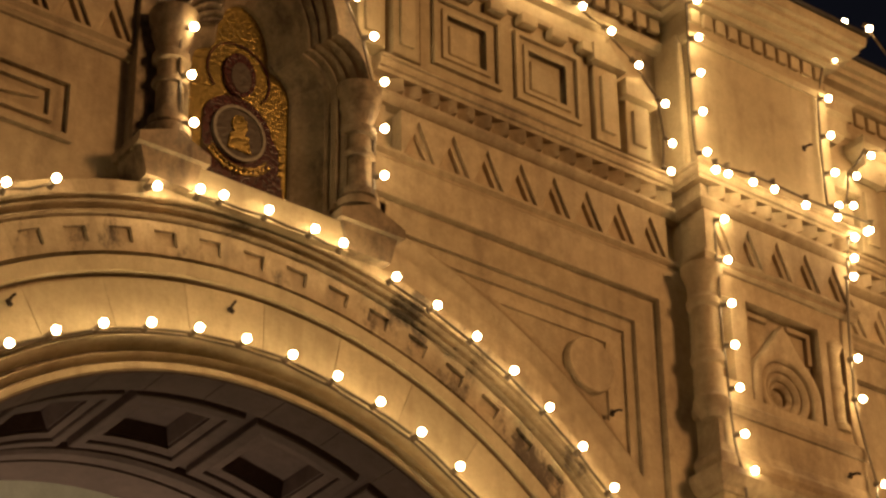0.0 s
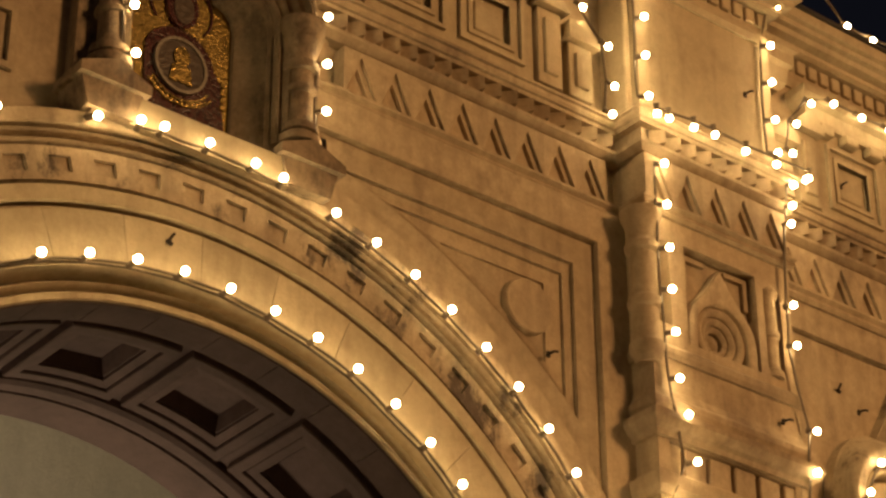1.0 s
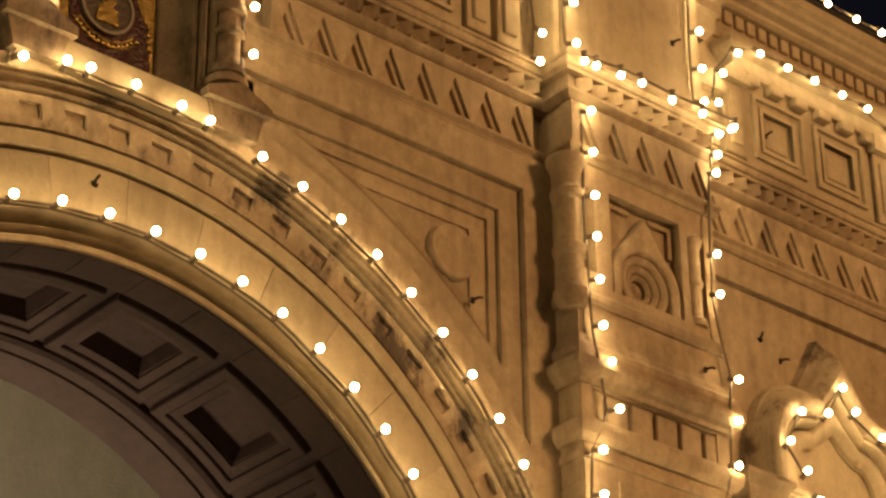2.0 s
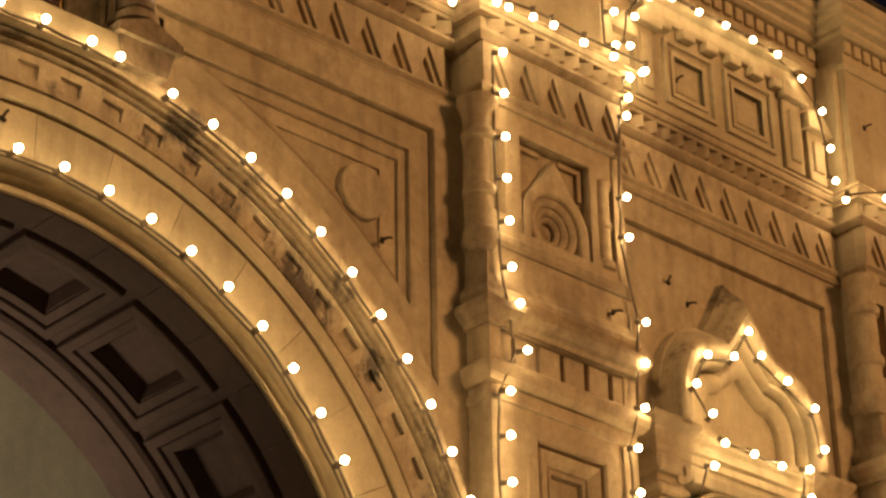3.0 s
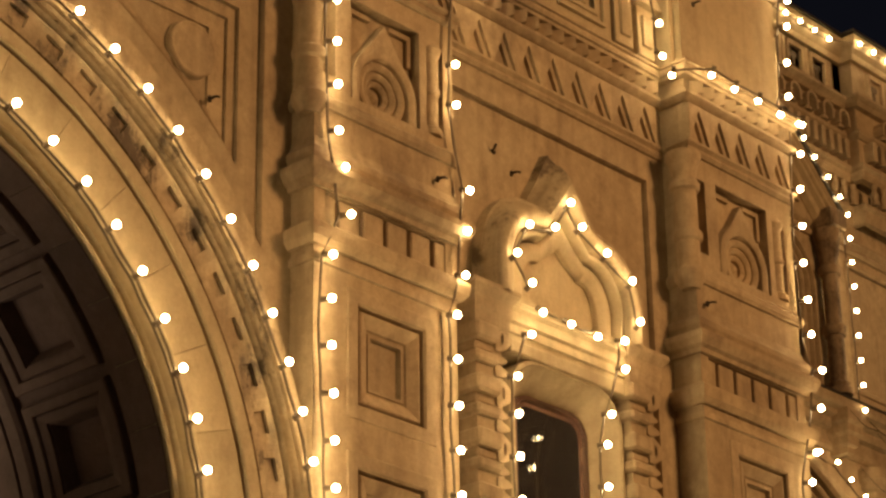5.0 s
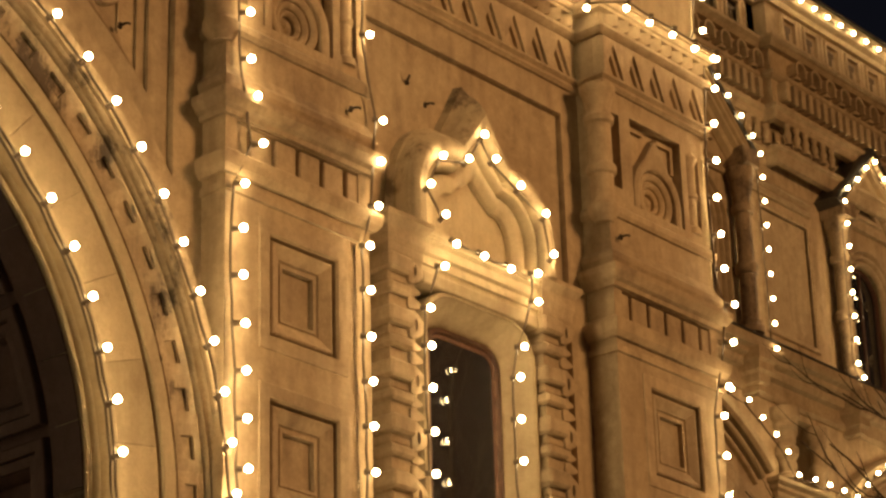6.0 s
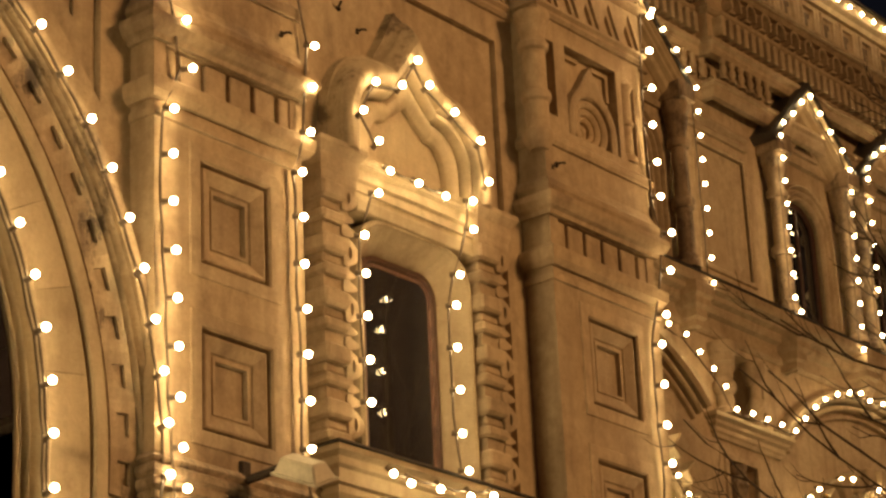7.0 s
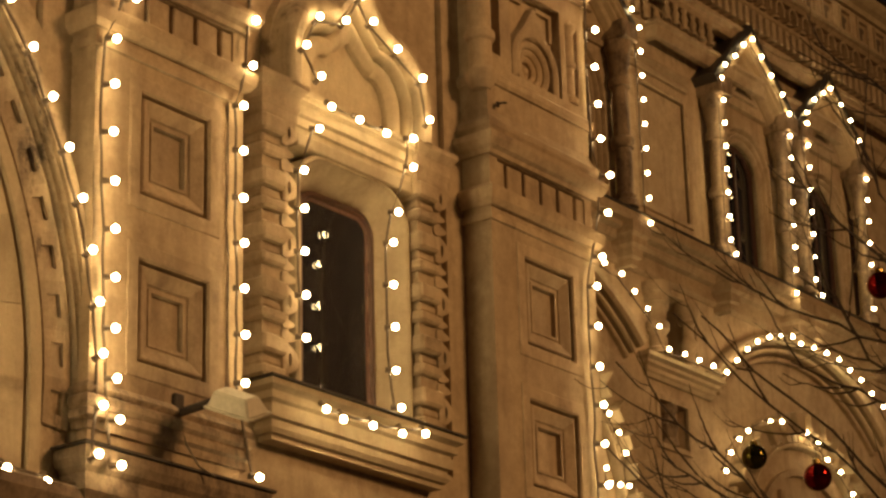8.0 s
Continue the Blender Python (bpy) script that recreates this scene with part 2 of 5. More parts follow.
tagged(part("ground", bm, PAVING, None), "dark granite paving of a wide square", "ground", kind="structure")

# ---- portal bay wall with the arched opening ----
portal = thing("wall_portal", label="golden sandstone wall round a large arched entrance", category="wall", kind="structure")
bm = bmesh.new()
W0, W1, WT = -3.0, 9.76, 12.75
SUNK = 0.302                             # depth of the spandrel ground
steps = 48
ring_pts = arc(AX, AZ, AR + 0.05, 180, 0, steps)
for y in (WALL, 1.75):
    for a, b in zip(ring_pts, ring_pts[1:]):
        spans = [(a[1], b[1], WT)]
        if y == WALL and a[0] > 5.85 and b[0] < 6.91:
            spans = [(a[1], b[1], 9.45), (11.0, 11.0, WT)]
        yy = SUNK if y == WALL and a[0] > 7.2 else y
        for lo_a, lo_b, hi in spans:
            bm.faces.new([bm.verts.new(p) for p in ((a[0], yy, lo_a), (b[0], yy, lo_b), (b[0], yy, hi), (a[0], yy, hi))])
    for a, b in ((W0, AX - AR - 0.05), (AX + AR + 0.05, W1)):
        yy = SUNK if y == WALL and a > AX else y
        bm.faces.new([bm.verts.new(p) for p in ((a, yy, 0), (b, yy, 0), (b, yy, WT), (a, yy, WT))])
bm.faces.new([bm.verts.new(p) for p in ((W0, WALL, WT), (W1, WALL, WT), (W1, 1.75, WT), (W0, 1.75, WT))])
bm.faces.new([bm.verts.new(p) for p in ((W0, WALL, 0), (W0, 1.75, 0), (W0, 1.75, WT), (W0, WALL, WT))])
part("wall_face", bm, STONE, portal)

# ---- archivolt of the portal ----
archivolt = thing("portal_arch", label="carved golden stone arch over the entrance, stained dark in places", category="arch")


def arch_path(r, low=5.0, n=64):
    return [(AX + r, low)] + arc(AX, AZ, r, 0, 180, n) + [(AX - r, low)]


def ring_part(name, r0, r1, proud, mat, label="", rounded=False):
    bm = bmesh.new()
    if rounded:
        prof = round_moulding(r1 - r0, proud, 6)
    else:
        prof = [(0, -0.1), (0, proud - 0.01), (0.008, proud), (r1 - r0 - 0.008, proud), (r1 - r0, proud - 0.01), (r1 - r0, -0.1)]
    sweep(bm, arch_path(r0), prof, facade(WALL))
    return part(name, bm, mat, archivolt, label, rounded)


ring_part("edge_fascia", AR, 2.472, 0.125, ASHLAR)
ring_part("groove", 2.472, 2.490, 0.06, WORN)
ring_part("roll_moulding", 2.490, 2.548, 0.135, ASHLAR, "", True)
ring_part("groove", 2.548, 2.562, 0.06, WORN)
ring_part("roll_moulding", 2.562, 2.637, 0.18, ASHLAR, "", True)
ring_part("groove", 2.96, 2.985, 0.10, WORN)
ring_part("band", 2.985, 3.085, 0.165, ASHLAR)
# this groove's shade is put into its stone colour
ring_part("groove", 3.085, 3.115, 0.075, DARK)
ring_part("frieze", 3.115, 3.325, 0.114, STAINED, "stained frieze band")
ring_part("roll_moulding", 3.325, 3.385, 0.165, STAINED, "", True)
ring_part("roll_moulding", 3.385, 3.435, 0.18, STAINED, "", True)
ring_part("outer_hood", 3.435, 3.53, 0.20, STAINED)

# ---- soffit ----
soffit = thing("arch_soffit", label="dark coffered underside of the entrance arch", category="vault")
bm = bmesh.new()
prof_y = [(0.14, 0.0), (0.40, 0.0), (0.42, 0.02), (0.42, 0.06), (0.44, 0.26), (1.28, 0.26), (1.30, 0.06), (1.30, 0.02), (1.33, 0.0), (1.42, 0.0), (1.42, 0.025), (1.45, 0.025), (1.45, 0.0), (1.75, 0.0), (1.75, 0.32), (0.30, 0.32), (0.30, 0.045), (0.14, 0.045)]
path = arch_path(AR, 0.0)
rings = []
for i, (u, v) in enumerate(path):
    k = Vector((u - AX, max(0, v - AZ))).normalized()
    rings.append([bm.verts.new((u + k.x * o, y, v + k.y * o)) for y, o in prof_y])
for a, b in zip(rings, rings[1:]):
    for j in range(len(prof_y)):
        q = (j + 1) % len(prof_y)
        bm.faces.new((a[j], a[q], b[q], b[j]))
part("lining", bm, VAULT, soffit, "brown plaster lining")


def coffer_ring(steps):
    """Rectangular steps that follow the curve of the vault: (half along the curve, half across, rise above the bed)."""
    bm = bmesh.new()
    n, loops = 6, []
    for half_a, half_y, rise in steps:
        across = [-half_a + 2 * half_a * i / n for i in range(n + 1)]
        loop = [(u, -half_y) for u in across] + [(u, half_y) for u in across[::-1]]
        loops.append([bm.verts.new(((AR + 0.09 - rise) * math.sin(u / AR), 0.865 + v, (AR + 0.09 - rise) * math.cos(u / AR))) for u, v in loop])
    for a, b in zip(loops, loops[1:]):
        for k in range(len(a)):
            bm.faces.new((a[k - 1], a[k], b[k], b[k - 1]))
    return bm


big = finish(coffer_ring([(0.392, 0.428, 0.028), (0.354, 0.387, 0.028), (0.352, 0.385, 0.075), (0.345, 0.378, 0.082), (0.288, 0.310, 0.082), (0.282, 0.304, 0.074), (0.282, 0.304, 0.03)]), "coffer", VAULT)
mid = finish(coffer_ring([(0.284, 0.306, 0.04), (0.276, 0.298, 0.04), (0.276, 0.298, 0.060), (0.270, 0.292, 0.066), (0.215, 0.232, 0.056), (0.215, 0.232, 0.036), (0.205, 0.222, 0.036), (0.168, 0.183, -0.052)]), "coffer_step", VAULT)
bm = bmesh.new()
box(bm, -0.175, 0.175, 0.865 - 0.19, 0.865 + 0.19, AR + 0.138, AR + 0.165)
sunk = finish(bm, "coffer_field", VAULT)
# joints of the smooth border stones, slightly proud of one another
bm = bmesh.new()
rows = []
for i in range(4):
    t = radians(9.1) * (i / 3 - 0.5)
    rows.append([bm.verts.new((r * math.sin(t), y, r * math.cos(t))) for y, r in ((0.15, AR + 0.02), (0.15, AR - 0.006), (0.39, AR - 0.006), (0.395, AR + 0.02))])
for p, q in zip(rows, rows[1:]):
    for j in range(4):
        bm.faces.new((p[j], p[(j + 1) % 4], q[(j + 1) % 4], q[j]))
bm.faces.new(rows[0])
bm.faces.new(rows[-1])
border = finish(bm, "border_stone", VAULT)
for k in range(-4, 6):
    m = Matrix.Translation((AX, 0, AZ)) @ Matrix.Rotation(radians(-5.0 + 18.5 * k), 4, "Y")
    frame_ob = piece("coffer", big, soffit, m)
    piece("coffer_step", mid, frame_ob, Matrix.Identity(4))
    piece("coffer_field", sunk, frame_ob, Matrix.Identity(4))
for k in range(19):
    piece("border_stone", border, soffit, Matrix.Translation((AX, 0, AZ)) @ Matrix.Rotation(radians(-83.3 + 9.25 * k), 4, "Y"))

# ---- the hall behind the arch ----
hall = thing("wall_hall", label="pale grey plaster wall inside the entrance", category="wall", kind="structure")
bm = bmesh.new()
box(bm, 1.5, 11.5, 4.6, 4.8, 0, 10)
part("wall_face", bm, PLASTER, hall)
bm = bmesh.new()
sweep(bm, [(1.5, 4.6), (11.5, 4.6)], [(0, 6.5), (0.06, 6.52), (0.10, 6.62), (0.10, 6.68), (0, 6.7)], plan)
part("cornice", bm, PLASTER, hall)
bm = bmesh.new()
box(bm, -3, 15.2, 1.75, 4.85, 9.9, 10.1)
tagged(part("ceiling", bm, PLASTER, None), "pale plaster ceiling of the entrance hall", "ceiling", kind="structure")
for nm, x in (("wall_hall_west", 1.4), ("wall_hall_east", 11.5)):
    bm = bmesh.new()
    box(bm, x, x + 0.1, 1.75, 4.8, 0, 9.9)
    tagged(part(nm, bm, PLASTER, None), "pale plaster side wall of the entrance hall", "wall", kind="structure")

# ---- window bay wall ----
WX = 12.36
bay = thing("wall_window_bay", label="golden sandstone wall of the window bay", category="wall", kind="structure")
bm = bmesh.new()
pierced(bm, 11.02, 13.78, 0, 12.4, WALL, 0.9, [(WX - 0.56, WX + 0.56, 6.2, 7.95, 0.55), (11.27, 13.52, 6.0, 9.86, 0.05)])
part("wall_face", bm, STONE, bay)

# ---- pilasters ----
def rect_steps(x, z, w, h, steps, y0=0.0):
    """Nested rectangles joined into one stepped surface: (inset from the edge, depth)."""
    bm = bmesh.new()
    loops = []
    for d, y in steps:
        loops.append([bm.verts.new((x + sx * (w - d), y0 + y, z + sz * (h - d))) for sx, sz in ((-1, -1), (-1, 1), (1, 1), (1, -1))])
    for a, b in zip(loops, loops[1:]):
        for k in range(4):
            bm.faces.new((a[k - 1], a[k], b[k], b[k - 1]))
    return bm


def square_panel(parent, x, z, w, h):
    """A grooved square panel: a bevelled frame falling inwards to a sunk field."""
    frame_ob = part("panel_frame", rect_steps(x, z, w, h, [(0.001, 0.099), (0.001, 0.062), (0.020, 0.060), (0.024, 0.016), (0.032, 0.008), (0.040, 0.007), (0.118, 0.046), (0.118, 0.099)]), STONE, parent)
    part("panel_step", rect_steps(x, z, w, h, [(0.116, 0.099), (0.116, 0.052), (0.128, 0.060), (0.136, 0.060), (0.138, 0.050), (0.160, 0.050), (0.164, 0.092), (0.164, 0.099)]), STONE, frame_ob)
    bm = bmesh.new()
    box(bm, x - w + 0.16, x + w - 0.16, 0.088, 0.099, z - h + 0.16, z + h - 0.16)
    part("panel_field", bm, STONE, frame_ob)
    # flat border raised round the panel
    part("panel_border", rect_steps(x, z, w + 0.10, h + 0.10, [(0.0, 0.01), (0.0, -0.008), (0.006, -0.012), (0.088, -0.012), (0.094, -0.006), (0.096, 0.01)]), STONE, parent)


COLONNETTE = [(0.085, 0.0), (0.085, 0.05), (0.065, 0.07), (0.06, 0.10), (0.06, 0.30), (0.075, 0.32), (0.075, 0.35), (0.062, 0.37), (0.062, 0.60), (0.08, 0.63), (0.085, 0.66), (0.055, 0.70), (0.03, 0.82)]


def niche(parent, x):
    """An onion-shaped blind niche whose nested arches step back into the stone."""
    cz = 9.35

    def onion(r, point=1.0):
        pts = [(x - r, 9.19), (x - r, 9.27)]
        for i in range(41):
            a = 180 - 180 * i / 40
            m = r + 0.195 * point * max(0.0, 1 - abs(a - 90) / 46) ** 2.6
            pts.append((x + m * math.cos(radians(a)), cz + m * math.sin(radians(a))))
        return pts + [(x + r, 9.27), (x + r, 9.19)]

    whole = onion(0.31)
    mid_i = len(whole) // 2
    for side, corner in ((whole[:mid_i + 1], x - 0.33), (whole[mid_i:][::-1], x + 0.33)):
        bm = bmesh.new()
        prism(bm, side + [(x, 9.93), (corner, 9.93), (corner, 9.19)], 0.085, 0.24)
        part("niche_corner", bm, STONE, parent)
        bm = bmesh.new()
        sgn = -1 if corner < x else 1
        sweep(bm, [(corner - sgn * 0.03, 9.66), (corner - sgn * 0.03, 9.90), (x + sgn * 0.09, 9.90)][::-sgn], [(0, -0.01), (0, 0.03), (0.035, 0.03), (0.035, -0.01)], facade(0.085))
        part("niche_fillet", bm, STONE, parent)
    bm = bmesh.new()
    loops = []
    for r, y, point in ((0.315, 0.24, 1), (0.315, 0.03, 1), (0.305, 0.008, 1), (0.285, 0.0, 0.95), (0.255, 0.0, 0.45), (0.235, 0.012, 0.1), (0.228, 0.035, 0.0), (0.228, 0.24, 0.0)):
        loops.append([bm.verts.new((u, y, v)) for u, v in onion(r, point)])
    for a, b in zip(loops, loops[1:]):
        for i in range(len(a) - 1):
            bm.faces.new((a[i], a[i + 1], b[i + 1], b[i]))
    part("niche_onion", bm, STONE, parent, "", True)
    for r, w, y in ((0.228, 0.062, 0.03), (0.168, 0.055, 0.055), (0.115, 0.045, 0.08)):
        bm = bmesh.new()
        sweep(bm, arc(x, cz, r, 180, -180, 32)[:-1], [(0, -0.18), (0, -0.02), (0.01, -0.004), (w * 0.5, 0.004), (w - 0.012, -0.004), (w, -0.02), (w, -0.18)], facade(y), True)
        part("niche_moulding", bm, STONE, parent, "", True)
    bm = bmesh.new()
    prism(bm, [(x + 0.075 * math.cos(radians(a)), cz + 0.075 * math.sin(radians(a))) for a in range(0, 360, 20)], 0.13, 0.24)
    part("niche_field", bm, STONE, parent)
    bm = bmesh.new()
    lathe(bm, [(0.045, -0.02), (0.045, 0.01), (0.02, 0.03)], 0, 0, 0, 12)
    knob_ob = part("niche_boss", bm, STONE, parent, "", True)
    knob_ob.matrix_basis = pose(x, 0.125, cz, 90, 0, 0)


def pilaster(x, label):
    p = thing("pilaster", label=label, category="pilaster", group="pilasters of the front")
    bm = bmesh.new()
    holes = [(x - 0.33, x + 0.33, 9.195, 9.93, 0.24), (x - 0.30 + 0.035, x + 0.30 + 0.035, 7.07, 7.735, 0.10), (x - 0.30 + 0.035, x + 0.30 + 0.035, 6.01, 6.65, 0.10),
             (x - 0.56, x + 0.56, 8.215, 8.43, 0.05),
             (x - PW + 0.02, x - 0.47, 9.28, 9.90, 0.12), (x + 0.40, x + PW - 0.10, 9.25, 9.86, 0.12)]
    pierced(bm, x - PW, x + PW, 0, 10.78, 0.0, 0.6, holes)
    part("shaft", bm, STONE, p)
    for zz in (7.4025, 6.33):
        square_panel(p, x + 0.035, zz, 0.30, 0.3325 if zz > 7 else 0.32)
    niche(p, x)
    bm = bmesh.new()
    lathe(bm, [(0.07, -0.02), (0.10, 0.03), (0.12, 0.06), (0.12, 0.11), (0.095, 0.14), (0.09, 0.17), (0.09, 0.36), (0.112, 0.38), (0.118, 0.41), (0.112, 0.44), (0.09, 0.46), (0.088, 0.78), (0.115, 0.80), (0.12, 0.84), (0.10, 0.87), (0.09, 0.90), (0.12, 1.02), (0.14, 1.06), (0.14, 1.10)], x - PW + 0.0, 0.05, 8.98, 18)
    part("corner_colonnette", bm, STONE, p, "", True)
    for cxx in (x + 0.48,):
        bm = bmesh.new()
        lathe(bm, COLONNETTE, cxx, 0.05, 9.2)
        part("colonnette", bm, STONE, p, "", True)
    # capital mouldings wrap round the shaft
    U = [(x - PW, 0.3), (x - PW, 0.0), (x + PW, 0.0), (x + PW, 0.3)]
    for nm, prof, mat in (("necking", [(-0.02, 9.02), (0.02, 9.02), (0.035, 9.05), (0.035, 9.09), (0.0, 9.13), (-0.02, 9.13)], STONE),
                          ("upper_moulding", [(-0.02, 8.62), (0.03, 8.62), (0.05, 8.66), (0.05, 8.70), (0.02, 8.74), (0.0, 8.80), (-0.02, 8.80)], STONE),
                          ("capital", [(-0.02, 8.44), (0.03, 8.44), (0.04, 8.47), (0.07, 8.49), (0.10, 8.54), (0.10, 8.585), (0.055, 8.60), (-0.02, 8.61)], STONE),
                          ("astragal", [(-0.02, 8.04), (0.03, 8.04), (0.06, 8.08), (0.07, 8.13), (0.07, 8.165), (0.03, 8.19), (0.015, 8.21), (-0.02, 8.21)], STONE),
                          ("collar", [(-0.02, 7.92), (0.02, 7.93), (0.02, 7.98), (-0.02, 8.0)], STONE),
                          ("base_moulding", [(-0.02, 5.52), (0.02, 5.52), (0.02, 5.57), (0.045, 5.59), (0.045, 5.63), (0.03, 5.645), (0.055, 5.67), (0.055, 5.71), (0.03, 5.73), (0.05, 5.76), (0.02, 5.80), (-0.02, 5.82)], WORN),
                          ("ledge_flashing", [(-0.02, 5.405), (0.15, 5.385), (0.15, 5.40), (-0.02, 5.42)], ROOF),
                          ("lower_cornice", [(-0.02, 4.95), (0.04, 4.95), (0.05, 5.10), (0.08, 5.14), (0.08, 5.24), (0.11, 5.27), (0.13, 5.32), (0.13, 5.38), (-0.02, 5.40)], WORN)):
        bm = bmesh.new()
        sweep(bm, U, prof, plan)
        part(nm, bm, mat, p)
    bm = bmesh.new()
    box(bm, -0.092, 0.092, 0.012, 0.06, -0.1, 0.1, 0.008)
    block = finish(bm, "frieze_block", STONE)
    for i in range(6):
        piece("frieze_block", block, p, Matrix.Translation((x - 0.5525 + 0.222 * (i - 0) + 0.0, 0, 8.32)))
    return p


pilaster(PIL[0], "golden stone pilaster with onion niche, beside the arch")
pilaster(PIL[1], "golden stone pilaster with onion niche, at the corner")

# ---- main cornice that breaks round the pilasters ----
cornice = thing("cornice", label="moulded golden stone cornice with saw-tooth course and chevron frieze", category="cornice", kind="structure")
BREAKS = [(7.22, WALL), (PIL[0] - PW, WALL), (PIL[0] - PW, 0), (PIL[0] + PW, 0), (PIL[0] + PW, WALL), (PIL[1] - PW, WALL), (PIL[1] - PW, 0), (PIL[1] + PW, 0), (PIL[1] + PW, 0.6)]
for nm, prof in (("top_ledge", [(-0.05, 10.74), (0.06, 10.74), (0.07, 10.76), (0.09, 10.765), (0.10, 10.785), (0.10, 10.81), (0.12, 10.815), (0.12, 10.835), (-0.05, 10.875)]),
                 ("tooth_bed", [(-0.05, 10.53), (0.03, 10.53), (0.05, 10.55), (0.07, 10.575), (0.07, 10.60), (0.02, 10.61), (-0.05, 10.61)]),
                 ("frieze_moulding", [(-0.05, 10.08), (0.02, 10.085), (0.04, 10.11), (0.03, 10.14), (0.055, 10.165), (0.055, 10.185), (-0.05, 10.20)])):
    bm = bmesh.new()
    sweep(bm, BREAKS, prof, plan)
    part(nm, bm, STONE, cornice)
    bm = bmesh.new()
    sweep(bm, [(-3, WALL), (5.54, WALL)], prof, plan)
    part(nm, bm, STONE, cornice)
bm = bmesh.new()
prism(bm, [(-0.06, 0.0), (0.06, 0.0), (0.06, 0.135), (-0.06, 0.135)], 0.0, 0.02)
v = [(-0.062, 0.02, 0), (0.062, 0.02, 0), (0.062, 0.02, 0.13), (-0.062, 0.02, 0.13), (0.045, -0.075, 0.13), (0.045, -0.075, 0.03)]
verts = [bm.verts.new(p) for p in v]
for f in ((0, 5, 4, 3), (1, 2, 4, 5), (0, 1, 5), (3, 4, 2), (0, 3, 2, 1)):
    bm.faces.new([verts[i] for i in f])
tooth = finish(bm, "tooth", STONE)
PITCH = 0.27


def chevron_tile():
    """A frieze tile with a triangle sunk in two steps."""
    bm = bmesh.new()
    h = PITCH / 2

    def ring(pts, y):
        return [bm.verts.new((x, y, z)) for x, z in pts]

    bl, br, tr, tl = ring([(-h, 0.0), (h, 0.0), (h, 0.335), (-h, 0.335)], -0.056)
    one = [(-0.122, 0.018), (0.122, 0.018), (0.0, 0.300)]
    two = [(-0.105, 0.018), (0.082, 0.018), (-0.012, 0.225)]
    loops = [ring(one, -0.056), ring(one, -0.032), ring(two, -0.029), ring([(-0.085, 0.018), (0.078, 0.018), (-0.010, 0.205)], -0.002)]
    a, b, c = loops[0]
    for f in ((bl, br, b, a), (br, tr, c, b), (bl, a, c, tl), (tl, c, tr)):
        bm.faces.new(f)
    for p, q in zip(loops, loops[1:]):
        for k in range(3):
            bm.faces.new((p[k - 1], p[k], q[k], q[k - 1]))
    bm.faces.new(loops[-1])
    back = ring([(-h, 0.0), (h, 0.0), (h, 0.335), (-h, 0.335)], 0.05)
    front = [bl, br, tr, tl]
    for k in range(4):
        bm.faces.new((front[k - 1], front[k], back[k], back[k - 1]))
    return bm


chevron = finish(chevron_tile(), "chevron", STONE)
for x0, x1, y in ((3.6, 5.46, WALL), (7.30, 9.66, WALL), (PIL[0] - PW + 0.04, PIL[0] + PW, 0.0), (11.12, 13.66, WALL), (PIL[1] - PW + 0.04, PIL[1] + PW, 0.0)):
    n = round((x1 - x0) / 0.14)
    for i in range(n):
        piece("tooth", tooth, cornice, Matrix.Translation((x0 + (i + 0.5) * (x1 - x0) / n, y, 10.608)))
for first, n, y in ((3.74, 7, WALL), (7.542, 8, WALL), (9.829, 5, 0.0), (11.301, 9, WALL), (13.83, 5, 0.0)):
    pitch = 0.263 if y == 0.0 else 0.2715
    for i in range(n):
        piece("chevron", chevron, cornice, Matrix.Translation((first + i * pitch, y, 10.165)) @ Matrix.Diagonal((pitch / PITCH, 1, 1, 1)))

# ---- motif blocks on the arch frieze, smooth voussoirs ----
bm = bmesh.new()


def polar(t, r, y):
    return bm.verts.new((r * math.sin(radians(t)), y, r * math.cos(radians(t))))


for ts, rs in (((-2.57, -1.25), (3.117, 3.323)), ((1.25, 2.57), (3.117, 3.323)), ((-1.25, 1.25), (3.117, 3.172)), ((-1.25, 1.25), (3.268, 3.323))):
    front = [polar(t, r, -0.025) for t, r in ((ts[0], rs[0]), (ts[1], rs[0]), (ts[1], rs[1]), (ts[0], rs[1]))]
    bm.faces.new(front)
    back = [polar(t, r, 0.01) for t, r in ((ts[0], rs[0]), (ts[1], rs[0]), (ts[1], rs[1]), (ts[0], rs[1]))]
    for k in range(4):
        bm.faces.new((front[k - 1], front[k], back[k], back[k - 1]))
fret = finish(bm, "fret_block", STAINED)
for i in range(35):
    a = -1.5 + 5.15 * i
    piece("fret_block", fret, archivolt, Matrix.Translation((AX, WALL - 0.114, AZ)) @ Matrix.Rotation(radians(90 - a), 4, "Y"))
bm = bmesh.new()
rows = []
for i in range(5):
    t = radians(5.1) * (i - 2) / 2 * 0.993
    rows.append([bm.verts.new((r * math.sin(t), y, r * math.cos(t))) for r, y in ((2.637, WALL + 0.05), (2.637, 0.105), (2.65, 0.095), (2.94, 0.095), (2.955, 0.105), (2.955, WALL + 0.05))])
for p, q in zip(rows, rows[1:]):
    for j in range(6):
        bm.faces.new((p[j], p[(j + 1) % 6], q[(j + 1) % 6], q[j]))
bm.faces.new(rows[0])
bm.faces.new(rows[-1])
voussoir = finish(bm, "voussoir", ASHLAR)
for i in range(18):
    piece("voussoir", voussoir, archivolt, Matrix.Translation((AX, 0, AZ)) @ Matrix.Rotation(radians(-86.7 + 10.2 * i), 4, "Y"))
